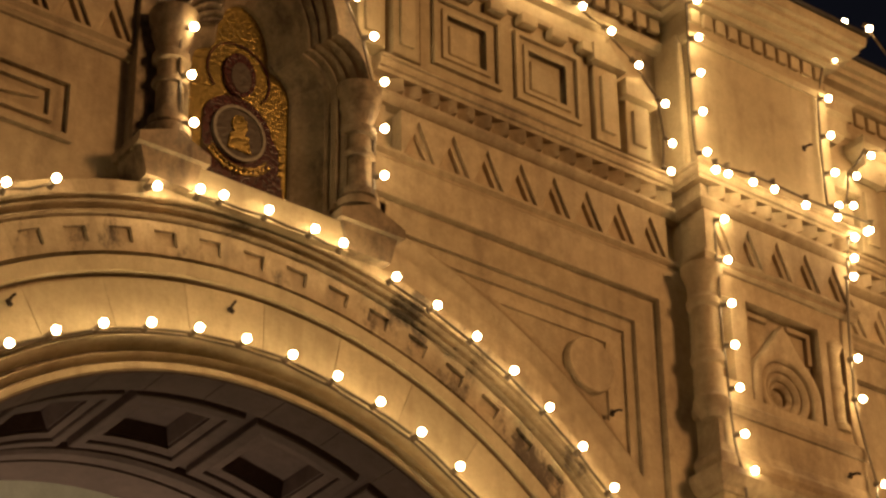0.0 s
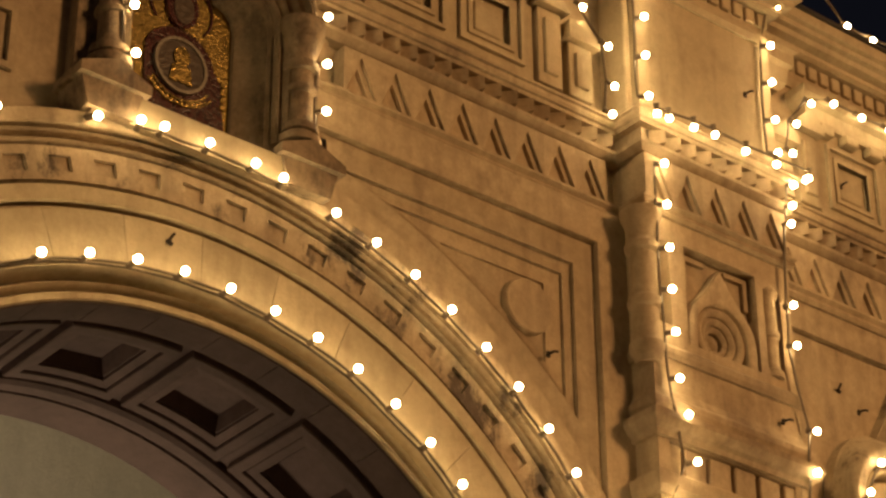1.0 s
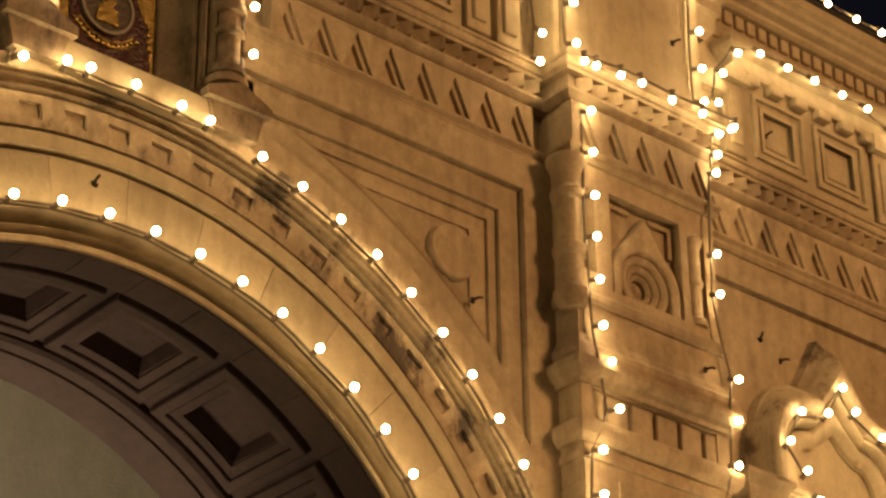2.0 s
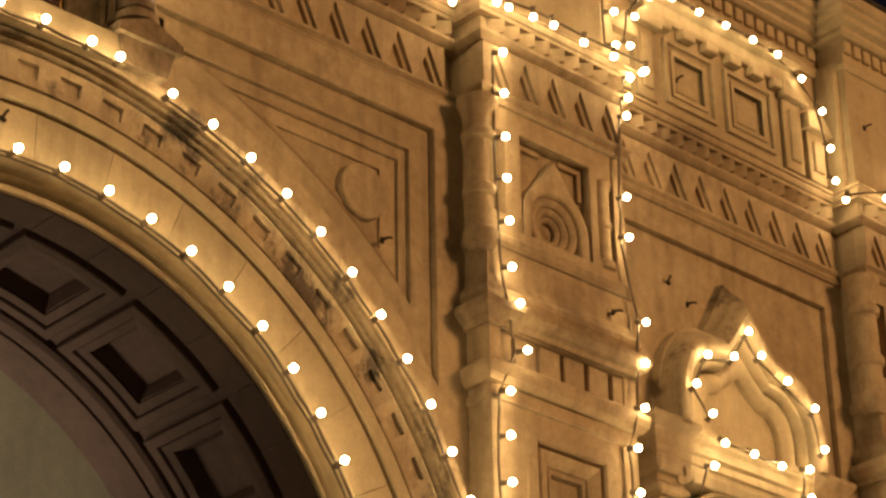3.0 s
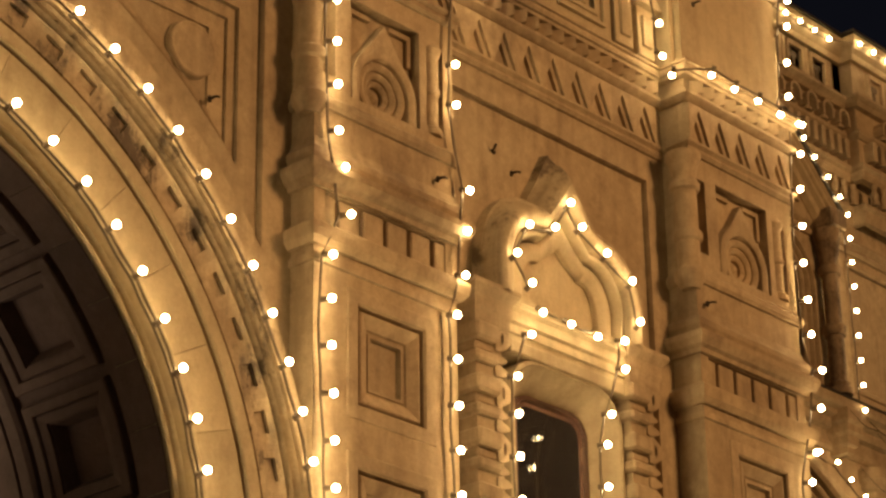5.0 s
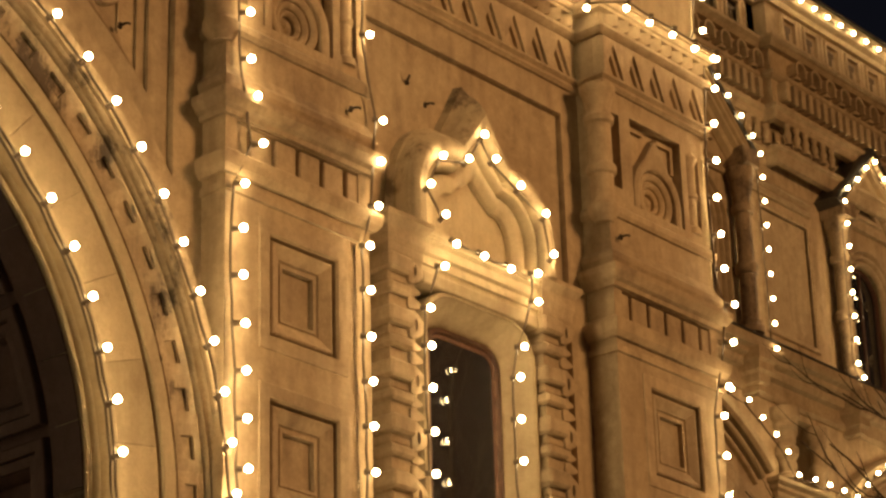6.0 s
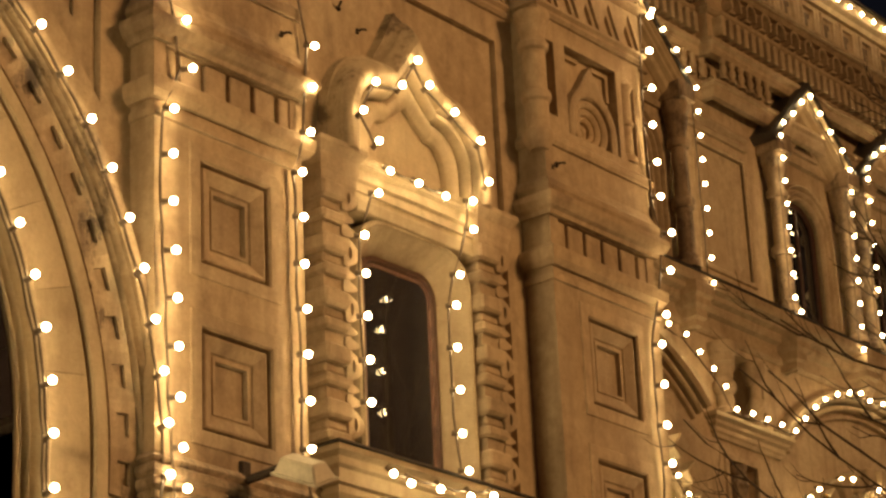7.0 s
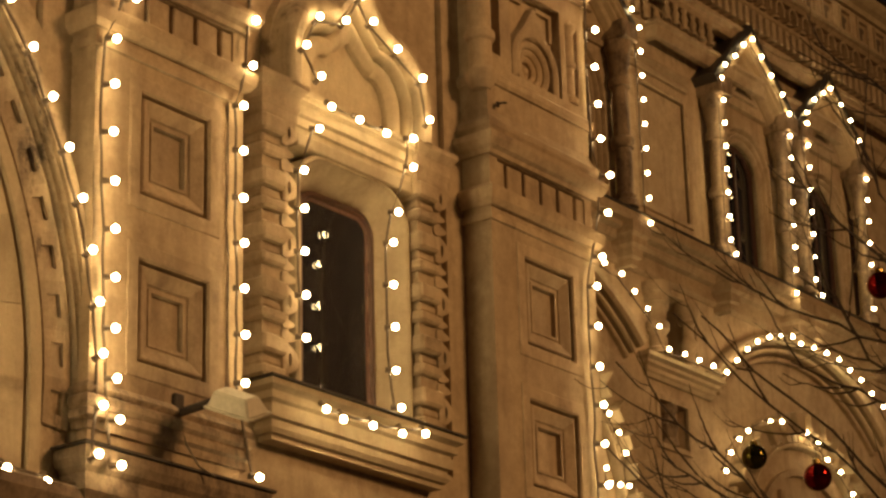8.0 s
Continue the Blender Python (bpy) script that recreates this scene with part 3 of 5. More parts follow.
for s in (-1, 1):
    bm = bmesh.new()
    x0, x1 = sorted((AX + s * 2.637, AX + s * 2.955))
    box(bm, x0, x1, 0.095, WALL + 0.05, 5.0, 5.735, 0.01)
    part("jamb_block", bm, ASHLAR, archivolt)

# ---- impost ledge at the foot of the arch ----
impost = thing("impost_ledge", label="worn stone ledge at the foot of the arch", category="ledge")
bm = bmesh.new()
sweep(bm, [(AX + AR - 0.04, 1.7), (AX + AR - 0.04, 0.10), (PIL[0] - PW, 0.10)], [(-0.03, 4.7), (0.03, 4.72), (0.05, 4.9), (0.10, 5.0), (0.14, 5.08), (0.14, 5.14), (0.09, 5.17), (-0.03, 5.22)], plan)
part("moulding", bm, WORN, impost)

# ---- spandrel panel ----
spandrel = thing("spandrel_panel", label="sunk triangular stone panel with nested frames and a disc", category="panel")


def triangle(top, right, r, left=None):
    """A panel between a level top, an upright right side and the curve of the arch."""
    a0 = math.degrees(math.asin(min(1, (top - AZ) / r))) if left is None else math.degrees(math.acos((left - AX) / r))
    a1 = math.degrees(math.acos((right - AX) / r))
    curve = arc(AX, AZ, r, a1, a0, 20)
    return [(right, top)] + curve + [curve[-1] if left is None else (left, top)]


outer_edge = triangle(10.10, 9.75, 3.44, 7.20)
L1, L2, L3, L4 = triangle(9.845, 9.485, 3.83, 7.21), triangle(9.632, 9.292, 4.01), triangle(9.535, 9.212, 4.05), triangle(9.415, 9.066, 4.10)


def stepped(name, rows, parent):
    bm = bmesh.new()
    loops = [[bm.verts.new((x, y, z)) for x, z in outline] for outline, y in rows]
    for a, b in zip(loops, loops[1:]):
        for k in range(len(a)):
            bm.faces.new((a[k - 1], a[k], b[k], b[k - 1]))
    return part(name, bm, STONE, parent)


def inset(outline, by):
    return [(x + by * (0.5 * (8.9 - x) / 1.5), z + by * (0.5 * (9.3 - z))) for x, z in outline]


stepped("wall_facing", [(outer_edge, 0.32), (outer_edge, 0.205), (L1, 0.205), (inset(L1, 0.01), 0.213), (inset(L1, 0.012), 0.305)], spandrel)
stepped("panel_moulding", [(L1, 0.305), (L1, 0.256), (triangle(9.80, 9.445, 3.86, 7.25), 0.250), (triangle(9.70, 9.36, 3.92, 7.35), 0.250), (L2, 0.240), (L2, 0.305)], spandrel)
stepped("panel_moulding", [(L2, 0.305), (L2, 0.270), (triangle(9.585, 9.252, 4.03), 0.274), (L3, 0.262), (L3, 0.305)], spandrel)
stepped("panel_moulding", [(L3, 0.305), (L3, 0.286), (triangle(9.47, 9.12, 4.07), 0.284), (L4, 0.276), (L4, 0.305)], spandrel)
bm = bmesh.new()
prism(bm, L4[-2::-1], 0.294, 0.305)
part("panel_field", bm, STONE, spandrel)
bm = bmesh.new()
loops = [[bm.verts.new((8.918 + r * math.cos(radians(a)), y, 9.195 + r * math.sin(radians(a)))) for a in range(0, 360, 9)] for r, y in ((0.194, 0.30), (0.193, 0.256), (0.186, 0.244), (0.176, 0.242), (0.160, 0.247), (0.120, 0.250))]
for a, b in zip(loops, loops[1:]):
    for k in range(len(a)):
        bm.faces.new((a[k - 1], a[k], b[k], b[k - 1]))
bm.faces.new(loops[-1])
part("disc", bm, STONE, spandrel)
left_panel = thing("wall_panel", label="framed stone wall panel beside the icon niche", category="panel")
for k, (w, proud) in enumerate(((0.04, 0.035), (0.03, 0.03))):
    bm = bmesh.new()
    d = 0.13 * k
    sweep(bm, [(5.17 - d, 9.38 + d * 0.7), (5.17 - d, 9.80 - d * 0.7), (3.6, 9.80 - d * 0.7), (3.6, 9.38 + d * 0.7)][::-1], [(0, -0.02), (0, proud), (w, proud), (w, -0.02)], facade(WALL), True)
    part("panel_moulding", bm, STONE, left_panel)
bm = bmesh.new()
prism(bm, [(3.7, 9.48), (4.72, 9.56), (4.95, 9.60), (3.7, 9.70)], WALL - 0.03, WALL + 0.02)
part("panel_wedge", bm, STONE, left_panel)

# ---- icon niche over the arch ----
NX = 6.345
aedicule = thing("icon_niche", label="carved stone niche with columns and a scalloped hood over the arch", category="niche")


def trefoil(hw, spring, lobe, top, foot, n=10):
    """Outline from the foot on one side, over shoulders and a round top, to the other foot."""
    right = [(NX + hw, foot), (NX + hw, spring)]
    sh = hw - lobe
    right += [(NX + lobe + sh * math.cos(radians(a)), spring + sh * 1.05 * math.sin(radians(a))) for a in range(15, 91, 15)]
    z1 = spring + sh * 1.05
    right += [(NX + lobe * math.cos(radians(a)), z1 + 0.04 + (top - z1 - 0.04) * math.sin(radians(a))) for a in range(0, 91, 15)]
    return right + [(2 * NX - x, z) for x, z in right[-2::-1]]


bm = bmesh.new()
inner = trefoil(0.36, 10.38, 0.20, 10.95, 9.55)
splay = trefoil(0.50, 10.34, 0.29, 11.06, 9.45)
outer = [(NX + 0.84, 9.30), (NX + 0.84, 10.45)] + [(NX + 0.84 * math.cos(radians(a)), 10.45 + 0.95 * math.sin(radians(a))) for a in range(10, 171, 10)] + [(NX - 0.84, 10.45), (NX - 0.84, 9.30)]
loops = []
for outline, y in ((inner, 0.43), (inner, 0.37), (splay, 0.22), (splay, 0.15), (outer, 0.15), (outer, 0.42)):
    pts = outline
    # even the outlines to the same count
    total = [0.0]
    for a, b in zip(pts, pts[1:]):
        total.append(total[-1] + math.dist(a, b))
    row = []
    for k in range(49):
        s = total[-1] * k / 48
        i = max(j for j in range(len(pts) - 1) if total[j] <= s + 1e-9)
        f = min(1, (s - total[i]) / (total[i + 1] - total[i]))
        row.append(bm.verts.new((pts[i][0] + f * (pts[i + 1][0] - pts[i][0]), y, pts[i][1] + f * (pts[i + 1][1] - pts[i][1]))))
    loops.append(row)
for a, b in zip(loops, loops[1:]):
    for k in range(48):
        bm.faces.new((a[k], a[k + 1], b[k + 1], b[k]))
part("surround", bm, WORN, aedicule)
for off, w, proud, y in ((0.0, 0.038, 0.05, 0.15), (0.042, 0.038, 0.09, 0.15), (0.085, 0.040, 0.14, 0.15), (0.13, 0.05, 0.19, 0.15)):
    bm = bmesh.new()
    pth = trefoil(0.50 + off, 10.36 + off * 0.3, 0.29 + off * 0.8, 11.06 + off, 9.52 if off < 0.05 else 10.36)
    sweep(bm, pth, round_moulding(w, proud, 6), facade(y))
    part("hood_moulding", bm, WORN, aedicule, "", True)
COLUMN = [(0.17, 0.0), (0.17, 0.05), (0.125, 0.055), (0.125, 0.08), (0.15, 0.085), (0.15, 0.13), (0.12, 0.135), (0.10, 0.20), (0.10, 0.36), (0.125, 0.365), (0.135, 0.385), (0.125, 0.41), (0.10, 0.415), (0.10, 0.52), (0.14, 0.525), (0.145, 0.55), (0.14, 0.58), (0.105, 0.585), (0.12, 0.64), (0.15, 0.72), (0.16, 0.74), (0.14, 0.75), (0.18, 0.80), (0.185, 0.88)]
for s in (-1, 1):
    bm = bmesh.new()
    lathe(bm, [(r * 0.80, h) for r, h in COLUMN], NX + s * 0.655, 0.08, 9.52, 28)
    part("column", bm, WORN, aedicule, "", True)
    bm = bmesh.new()
    xc = NX + s * 0.675
    prism(bm, [(xc - 0.23, 9.36), (xc + 0.23, 9.36), (xc + 0.23, 9.42), (xc, 9.52), (xc - 0.23, 9.42)], -0.06, 0.3)
    prism(bm, [(xc - 0.20, 9.37), (xc + 0.20, 9.37), (xc + 0.15, 9.18), (xc - 0.15, 9.18)], -0.02, 0.28)
    part("corbel", bm, WORN, aedicule)
bm = bmesh.new()
prism(bm, [(NX - 0.54, 9.17), (NX + 0.54, 9.17), (NX + 0.54, 9.36), (NX - 0.54, 9.36)], 0.0, 0.42)
v = [bm.verts.new(p) for p in ((NX - 0.54, 0.0, 9.362), (NX + 0.54, 0.0, 9.362), (NX + 0.54, 0.42, 9.68), (NX - 0.54, 0.42, 9.68), (NX - 0.54, 0.42, 9.362), (NX + 0.54, 0.42, 9.362))]
for f in ((0, 1, 2, 3), (0, 3, 4), (1, 5, 2), (2, 5, 4, 3), (0, 4, 5, 1)):
    bm.faces.new([v[i] for i in f])
part("sill_block", bm, ASHLAR, aedicule)
icon = thing("religious_icon", label="gilded mosaic panel with dark red form and silver-rimmed roundel in niche", category="icon")
bm = bmesh.new()
prism(bm, trefoil(0.37, 10.38, 0.21, 10.96, 9.60), 0.40, 0.43)
part("gilded_ground", bm, GOLD, icon)
bm = bmesh.new()
prism(bm, [(NX - 0.24, 9.62), (NX - 0.25, 9.98)] + [(NX - 0.01 + 0.24 * math.cos(radians(a)), 10.04 + 0.22 * math.sin(radians(a))) for a in range(168, 11, -12)] + [(NX + 0.28, 9.98), (NX + 0.33, 9.62)], 0.385, 0.40)
part("red_form", bm, CRIMSON, icon)


def oval(x, z, rx, rz, step=15):
    return [(x + rx * math.cos(radians(a)), z + rz * math.sin(radians(a))) for a in range(0, 360, step)]


bm = bmesh.new()
prism(bm, oval(NX - 0.01, 10.42, 0.112, 0.158), 0.372, 0.398)
part("upper_form", bm, CRIMSON, icon)
bm = bmesh.new()
prism(bm, oval(NX - 0.005, 10.40, 0.070, 0.108), 0.366, 0.39)
part("upper_field", bm, UMBER, icon)
bm = bmesh.new()
sweep(bm, arc(NX - 0.01, 10.43, 0.215, -40, 220, 26), [(0, 0), (0, 0.012), (0.012, 0.012), (0.012, 0)], facade(0.40))
part("halo_ring", bm, CRIMSON, icon)
bm = bmesh.new()
prism(bm, oval(NX - 0.01, 9.985, 0.165, 0.172, 12), 0.365, 0.39)
roundel = part("roundel", bm, UMBER, icon)
bm = bmesh.new()
sweep(bm, oval(NX - 0.01, 9.985, 0.165, 0.172, 12), [(0, 0), (0, 0.03), (0.02, 0.03), (0.02, 0)], facade(0.385), True)
part("rim", bm, SILVER, roundel)
bm = bmesh.new()
prism(bm, oval(NX - 0.01, 10.04, 0.055, 0.07), 0.352, 0.37)
prism(bm, [(NX - 0.09, 9.86), (NX + 0.07, 9.86), (NX + 0.055, 9.97), (NX - 0.01, 10.0), (NX - 0.075, 9.97)], 0.354, 0.37)
part("field", bm, GOLD, roundel)
for r, w in ((0.225, 0.012), (0.262, 0.012)):
    bm = bmesh.new()
    sweep(bm, arc(NX, 9.985, r, 215, 325, 16), [(0, 0), (0, 0.015), (w, 0.015), (w, 0)], facade(0.387))
    part("gilded_border", bm, GOLD, icon)
bm = bmesh.new()
lathe(bm, [(0.012, 0.0), (0.010, 0.006), (0.0005, 0.008)], 0, 0, 0, 6)
stud_mesh = finish(bm, "stud", GOLD)
for k in range(13):
    a = radians(218 + 8.2 * k)
    piece("stud", stud_mesh, icon, pose(NX + 0.248 * math.cos(a), 0.385, 9.985 + 0.248 * math.sin(a), 90, 0, 0))
for k in range(4):
    bm = bmesh.new()
    box(bm, NX + 0.285, NX + 0.325, 0.378, 0.39, 9.80 + 0.055 * k, 9.84 + 0.055 * k, 0.004)
    part("gilded_patch", bm, GOLD, icon)

# ---- attic above the cornice ----
attic = thing("attic_gable", label="stone attic panel with sunk squares and stepped sides above the cornice", category="attic", group="attic panels")


def attic_gable(root, x):
    """Two sunk squares between stepped side piers, with a notched band on top; x: the middle."""
    bm = bmesh.new()
    holes = [(x + s * 0.335 - 0.16, x + s * 0.335 + 0.16, 11.05, 11.37, 0.035) for s in (-1, 1)]
    pierced(bm, x - 0.70, x + 0.70, 10.87, 11.62, 0.17, 0.4, holes)
    part("panel_body", bm, ASHLAR, root)
    for s in (-1, 1):
        xc, zc = x + s * 0.335, 11.21
        for w, q in ((0.16, 0.035), (0.245, 0.03)):
            bm = bmesh.new()
            sweep(bm, [(xc - w, zc - w), (xc - w, zc + w), (xc + w, zc + w), (xc + w, zc - w)], [(0, -0.02), (0, 0.03 if w > 0.2 else 0.015), (-q, 0.03 if w > 0.2 else 0.015), (-q, -0.02)], facade(0.17), True)
            part("square_frame", bm, ASHLAR, root)
        bm = bmesh.new()
        box(bm, xc - 0.115, xc + 0.115, 0.19, 0.23, zc - 0.115, zc + 0.115, 0.008)
        part("square_field", bm, ASHLAR, root)
    bm = bmesh.new()
    sweep(bm, [(x - 0.78, 0.3), (x - 0.78, 0.17), (x + 0.78, 0.17), (x + 0.78, 0.3)], [(-0.02, 11.60), (0.04, 11.61), (0.05, 11.64), (0.05, 11.74), (0.10, 11.76), (0.12, 11.80), (0.12, 11.86), (-0.02, 11.90)], plan)
    part("top_band", bm, ASHLAR, root)
    for i in range(6):
        bm = bmesh.new()
        box(bm, x - 0.70 + 0.26 * i, x - 0.56 + 0.26 * i, 0.095, 0.18, 11.53, 11.61, 0.006)
        part("notch_block", bm, ASHLAR, root)
    for s in (-1, 1):
        for k, (xx, zt) in enumerate(((0.83, 11.56), (1.10, 11.38))):
            xc = x + s * xx
            bm = bmesh.new()
            box(bm, xc - 0.105, xc + 0.105, 0.14, 0.4, 10.87, zt - 0.08, 0.006)
            step_ob = part("side_pier", bm, ASHLAR, root)
            bm = bmesh.new()
            prism(bm, [(xc - 0.14, zt - 0.08), (xc + 0.14, zt - 0.08), (xc + 0.14, zt - 0.02 - (0.05 if s > 0 else 0)), (xc - s * 0.0, zt + 0.10), (xc - 0.14, zt + 0.06 if s > 0 else zt - 0.03)], 0.08, 0.4)
            part("cap", bm, ASHLAR, step_ob)
            bm = bmesh.new()
            box(bm, xc - 0.055, xc + 0.055, 0.115, 0.16, 10.95, zt - 0.16, 0.005)
            part("pier_field", bm, ASHLAR, step_ob)


attic_gable(attic, 8.24)
attic2 = tagged(thing("attic_gable"), "stone attic panel with sunk squares above the window bay", "attic", "attic panels")
attic_gable(attic2, 12.37)

for k, x in enumerate(PIL):
    pier = thing("attic_pier", label="plain golden stone pier above the cornice", category="pier", group="attic piers")
    bm = bmesh.new()
    box(bm, x - 0.655, x + 0.655, 0.0, 0.7, 10.87, 12.23)
    part("shaft", bm, ASHLAR, pier)
    bm = bmesh.new()
    box(bm, x - 0.72, x - 0.657, 0.06, 0.6, 10.87, 12.0, 0.01)
    part("side_strip", bm, ASHLAR, pier)

# ---- upper cornice and roof edge ----
upper = thing("upper_cornice", label="stone roof cornice with dentils and dark metal edge", category="cornice", kind="structure")
UP = [(-3, WALL), (PIL[0] - PW, WALL), (PIL[0] - PW, 0.0), (PIL[0] + PW, 0.0), (PIL[0] + PW, WALL), (PIL[1] - PW, WALL), (PIL[1] - PW, 0.0), (PIL[1] + PW, 0.0), (PIL[1] + PW, 4.8)]
for nm, prof, mat in (("lower_moulding", [(-0.05, 11.93), (0.02, 11.93), (0.04, 11.97), (0.04, 12.0), (-0.05, 12.01)], ASHLAR),
                      ("crown_moulding", [(-0.05, 12.215), (0.06, 12.215), (0.09, 12.235), (0.09, 12.27), (0.15, 12.29), (0.16, 12.33), (0.20, 12.345), (0.20, 12.385), (0.235, 12.40), (0.245, 12.44), (0.245, 12.475), (-0.05, 12.48)], ASHLAR),
                      ("metal_edge", [(-0.25, 12.484), (0.262, 12.484), (0.275, 12.50), (0.25, 12.52), (-0.25, 12.66)], ROOF)):
    bm = bmesh.new()
    sweep(bm, UP, prof, plan)
    part(nm, bm, mat, upper)
bm = bmesh.new()
box(bm, -0.046, 0.046, -0.03, 0.02, 0.0, 0.115, 0.008)
dentil = finish(bm, "dentil", ASHLAR)
for x0, x1, y in ((7.2, 9.7, WALL), (PIL[0] - PW, PIL[0] + PW, 0.0), (11.1, 13.7, WALL), (PIL[1] - PW, PIL[1] + PW, 0.0)):
    n = round((x1 - x0) / 0.125)
    for i in range(n):
        piece("dentil", dentil, upper, Matrix.Translation((x0 + (i + 0.5) * (x1 - x0) / n, y, 12.095)))
bm = bmesh.new()
box(bm, 14.4, PIL[1] + PW - 0.01, 0.6, FAR + 0.2, 0, 12.47)
part("return_wall", bm, STONE, upper)
bm = bmesh.new()
box(bm, -3, PIL[1] + PW, 0.5, 12, 12.40, 12.58)
tagged(part("roof", bm, ROOF, None), "dark sheet metal roof behind the parapet", "roof", kind="structure")

bm = bmesh.new()
sweep(bm, [(11.06, 0.06), (11.32, 0.06), (11.32, 0.30)], [(-0.06, 11.72), (-0.01, 11.78), (0.0, 11.90), (0.035, 11.93), (0.035, 12.02), (0.06, 12.05), (0.06, 12.09), (-0.06, 12.10)], plan)
part("corner_corbel", bm, ASHLAR, upper)

# ---- window with trefoil hood ----
win = thing("window_1", label="narrow dark window in a carved stone surround with pointed trefoil hood", category="window", kind="structure")


def pane_outline(hw, z0, z1, r):
    return [(WX - hw, z0), (WX - hw, z1 - r)] + arc(WX - hw + r, z1 - r, r, 165, 90, 5) + arc(WX + hw - r, z1 - r, r, 90, 15, 5) + [(WX + hw, z1 - r), (WX + hw, z0)]


bm = bmesh.new()
prism(bm, pane_outline(0.39, 6.22, 7.73, 0.17), 0.348, 0.356)
part("pane", bm, GLASS, win, "dark reflecting glass")
bm = bmesh.new()
prism(bm, pane_outline(0.39, 6.22, 7.73, 0.17), 0.324, 0.328)
part("pane", bm, CLEAR, win, "clear front pane").visible_shadow = False
bm = bmesh.new()
sweep(bm, pane_outline(0.405, 6.22, 7.755, 0.18), [(-0.0, -0.07), (0, 0.05), (0.03, 0.06), (0.045, 0.03), (0.07, 0.03), (0.085, 0.0), (0.085, -0.07)], facade(0.372))
part("window_frame", bm, WOOD, win, "dark red wooden frame")
bm = bmesh.new()
inner_l, outer_l = pane_outline(0.41, 6.2, 7.765, 0.19), pane_outline(0.56, 6.2, 7.90, 0.26)
a = [bm.verts.new((x, 0.365, z)) for x, z in inner_l]
b = [bm.verts.new((x, 0.16, z)) for x, z in outer_l]
for i in range(len(a) - 1):
    bm.faces.new((a[i], a[i + 1], b[i + 1], b[i]))
part("reveal", bm, ASHLAR, win)
bm = bmesh.new()
sweep(bm, pane_outline(0.56, 6.2, 7.90, 0.26), [(0, -0.16), (0, 0.0), (-0.012, 0.02), (-0.03, 0.02), (-0.045, 0.0), (-0.045, -0.16)], facade(0.17))
part("architrave", bm, ASHLAR, win)
bm = bmesh.new()
box(bm, WX - 0.62, WX + 0.62, 0.13, 0.28, 7.93, 8.02, 0.008)
part("lintel_slab", bm, ASHLAR, win)


def boss_pier(s):
    """A pier of stacked bands whose inner side is carved into scrolls and lobes."""
    xc = WX + s * 0.79 + (-0.06 if s < 0 else 0.0)
    bm = bmesh.new()
    box(bm, xc - 0.13, xc + 0.13, 0.13, 0.32, 6.22, 8.2)
    core = part("pier", bm, STONE, win)
    z, k = 6.23, 0
    while z < 7.96:
        h = (0.085, 0.075, 0.13, 0.09)[k % 4]
        w = (0.165, 0.135, 0.172, 0.125)[k % 4]
        bm = bmesh.new()
        box(bm, xc - w, xc + 0.06, 0.10 - (w - 0.15) * 1.4, 0.3, z + 0.004, z + h - 0.004, 0.018)
        part("boss", bm, STONE, core)
        z += h
        k += 1
    z = 6.29
    while z < 7.9:
        # a tall scroll with a pierced eye, then two small lobes
        bm = bmesh.new()
        for h0, h1, reach, eye in ((0.0, 0.205, 0.13, 0.045), (0.215, 0.30, 0.115, 0.0), (0.31, 0.38, 0.10, 0.0)):
            zc, rz = z + (h0 + h1) / 2, (h1 - h0) / 2
            n = 16
            out = [(xc + 0.075 + reach * (0.85 + 0.15 * math.cos(4 * math.pi * i / n)) * max(-0.25, math.cos(2 * math.pi * i / n)), zc + rz * math.sin(2 * math.pi * i / n)) for i in range(n)]
            if not eye:
                prism(bm, out, 0.115, 0.3)
                continue
            inn = [(xc + 0.10 + eye * 0.34 * math.cos(2 * math.pi * i / n), zc - 0.01 + eye * math.sin(2 * math.pi * i / n)) for i in range(n)]
            loops = [[bm.verts.new((x, y, q)) for x, q in pts] for pts, y in ((out, 0.3), (out, 0.105), (inn, 0.09), (inn, 0.29))]
            for a, b in zip(loops, loops[1:]):
                for i in range(n):
                    bm.faces.new((a[i - 1], a[i], b[i], b[i - 1]))
            bm.faces.new(loops[-1])
        part("scroll", bm, STONE, core)
        z += 0.395
    bm = bmesh.new()
    sweep(bm, [(xc - 0.16, 0.32), (xc - 0.16, 0.10), (xc + 0.16, 0.10), (xc + 0.16, 0.32)], [(-0.03, 7.99), (0.0, 7.99), (0.015, 8.05), (0.015, 8.10), (0.03, 8.14), (0.03, 8.22), (0.06, 8.26), (0.075, 8.28), (0.075, 8.315), (-0.03, 8.335)], plan)
    part("capital", bm, STONE, core)


boss_pier(-1)
boss_pier(1)
bm = bmesh.new()
sweep(bm, [(WX - 0.64, 0.14), (WX + 0.64, 0.14)], [(-0.1, 8.02), (0.0, 8.02), (0.0, 8.06), (0.022, 8.065), (0.022, 8.10), (0.012, 8.105), (0.012, 8.13), (0.04, 8.145), (0.04, 8.185), (0.03, 8.19), (0.03, 8.215), (0.065, 8.235), (0.065, 8.25), (0.085, 8.265), (0.085, 8.30), (-0.1, 8.33)], plan)
part("entablature", bm, ASHLAR, win)
bm = bmesh.new()
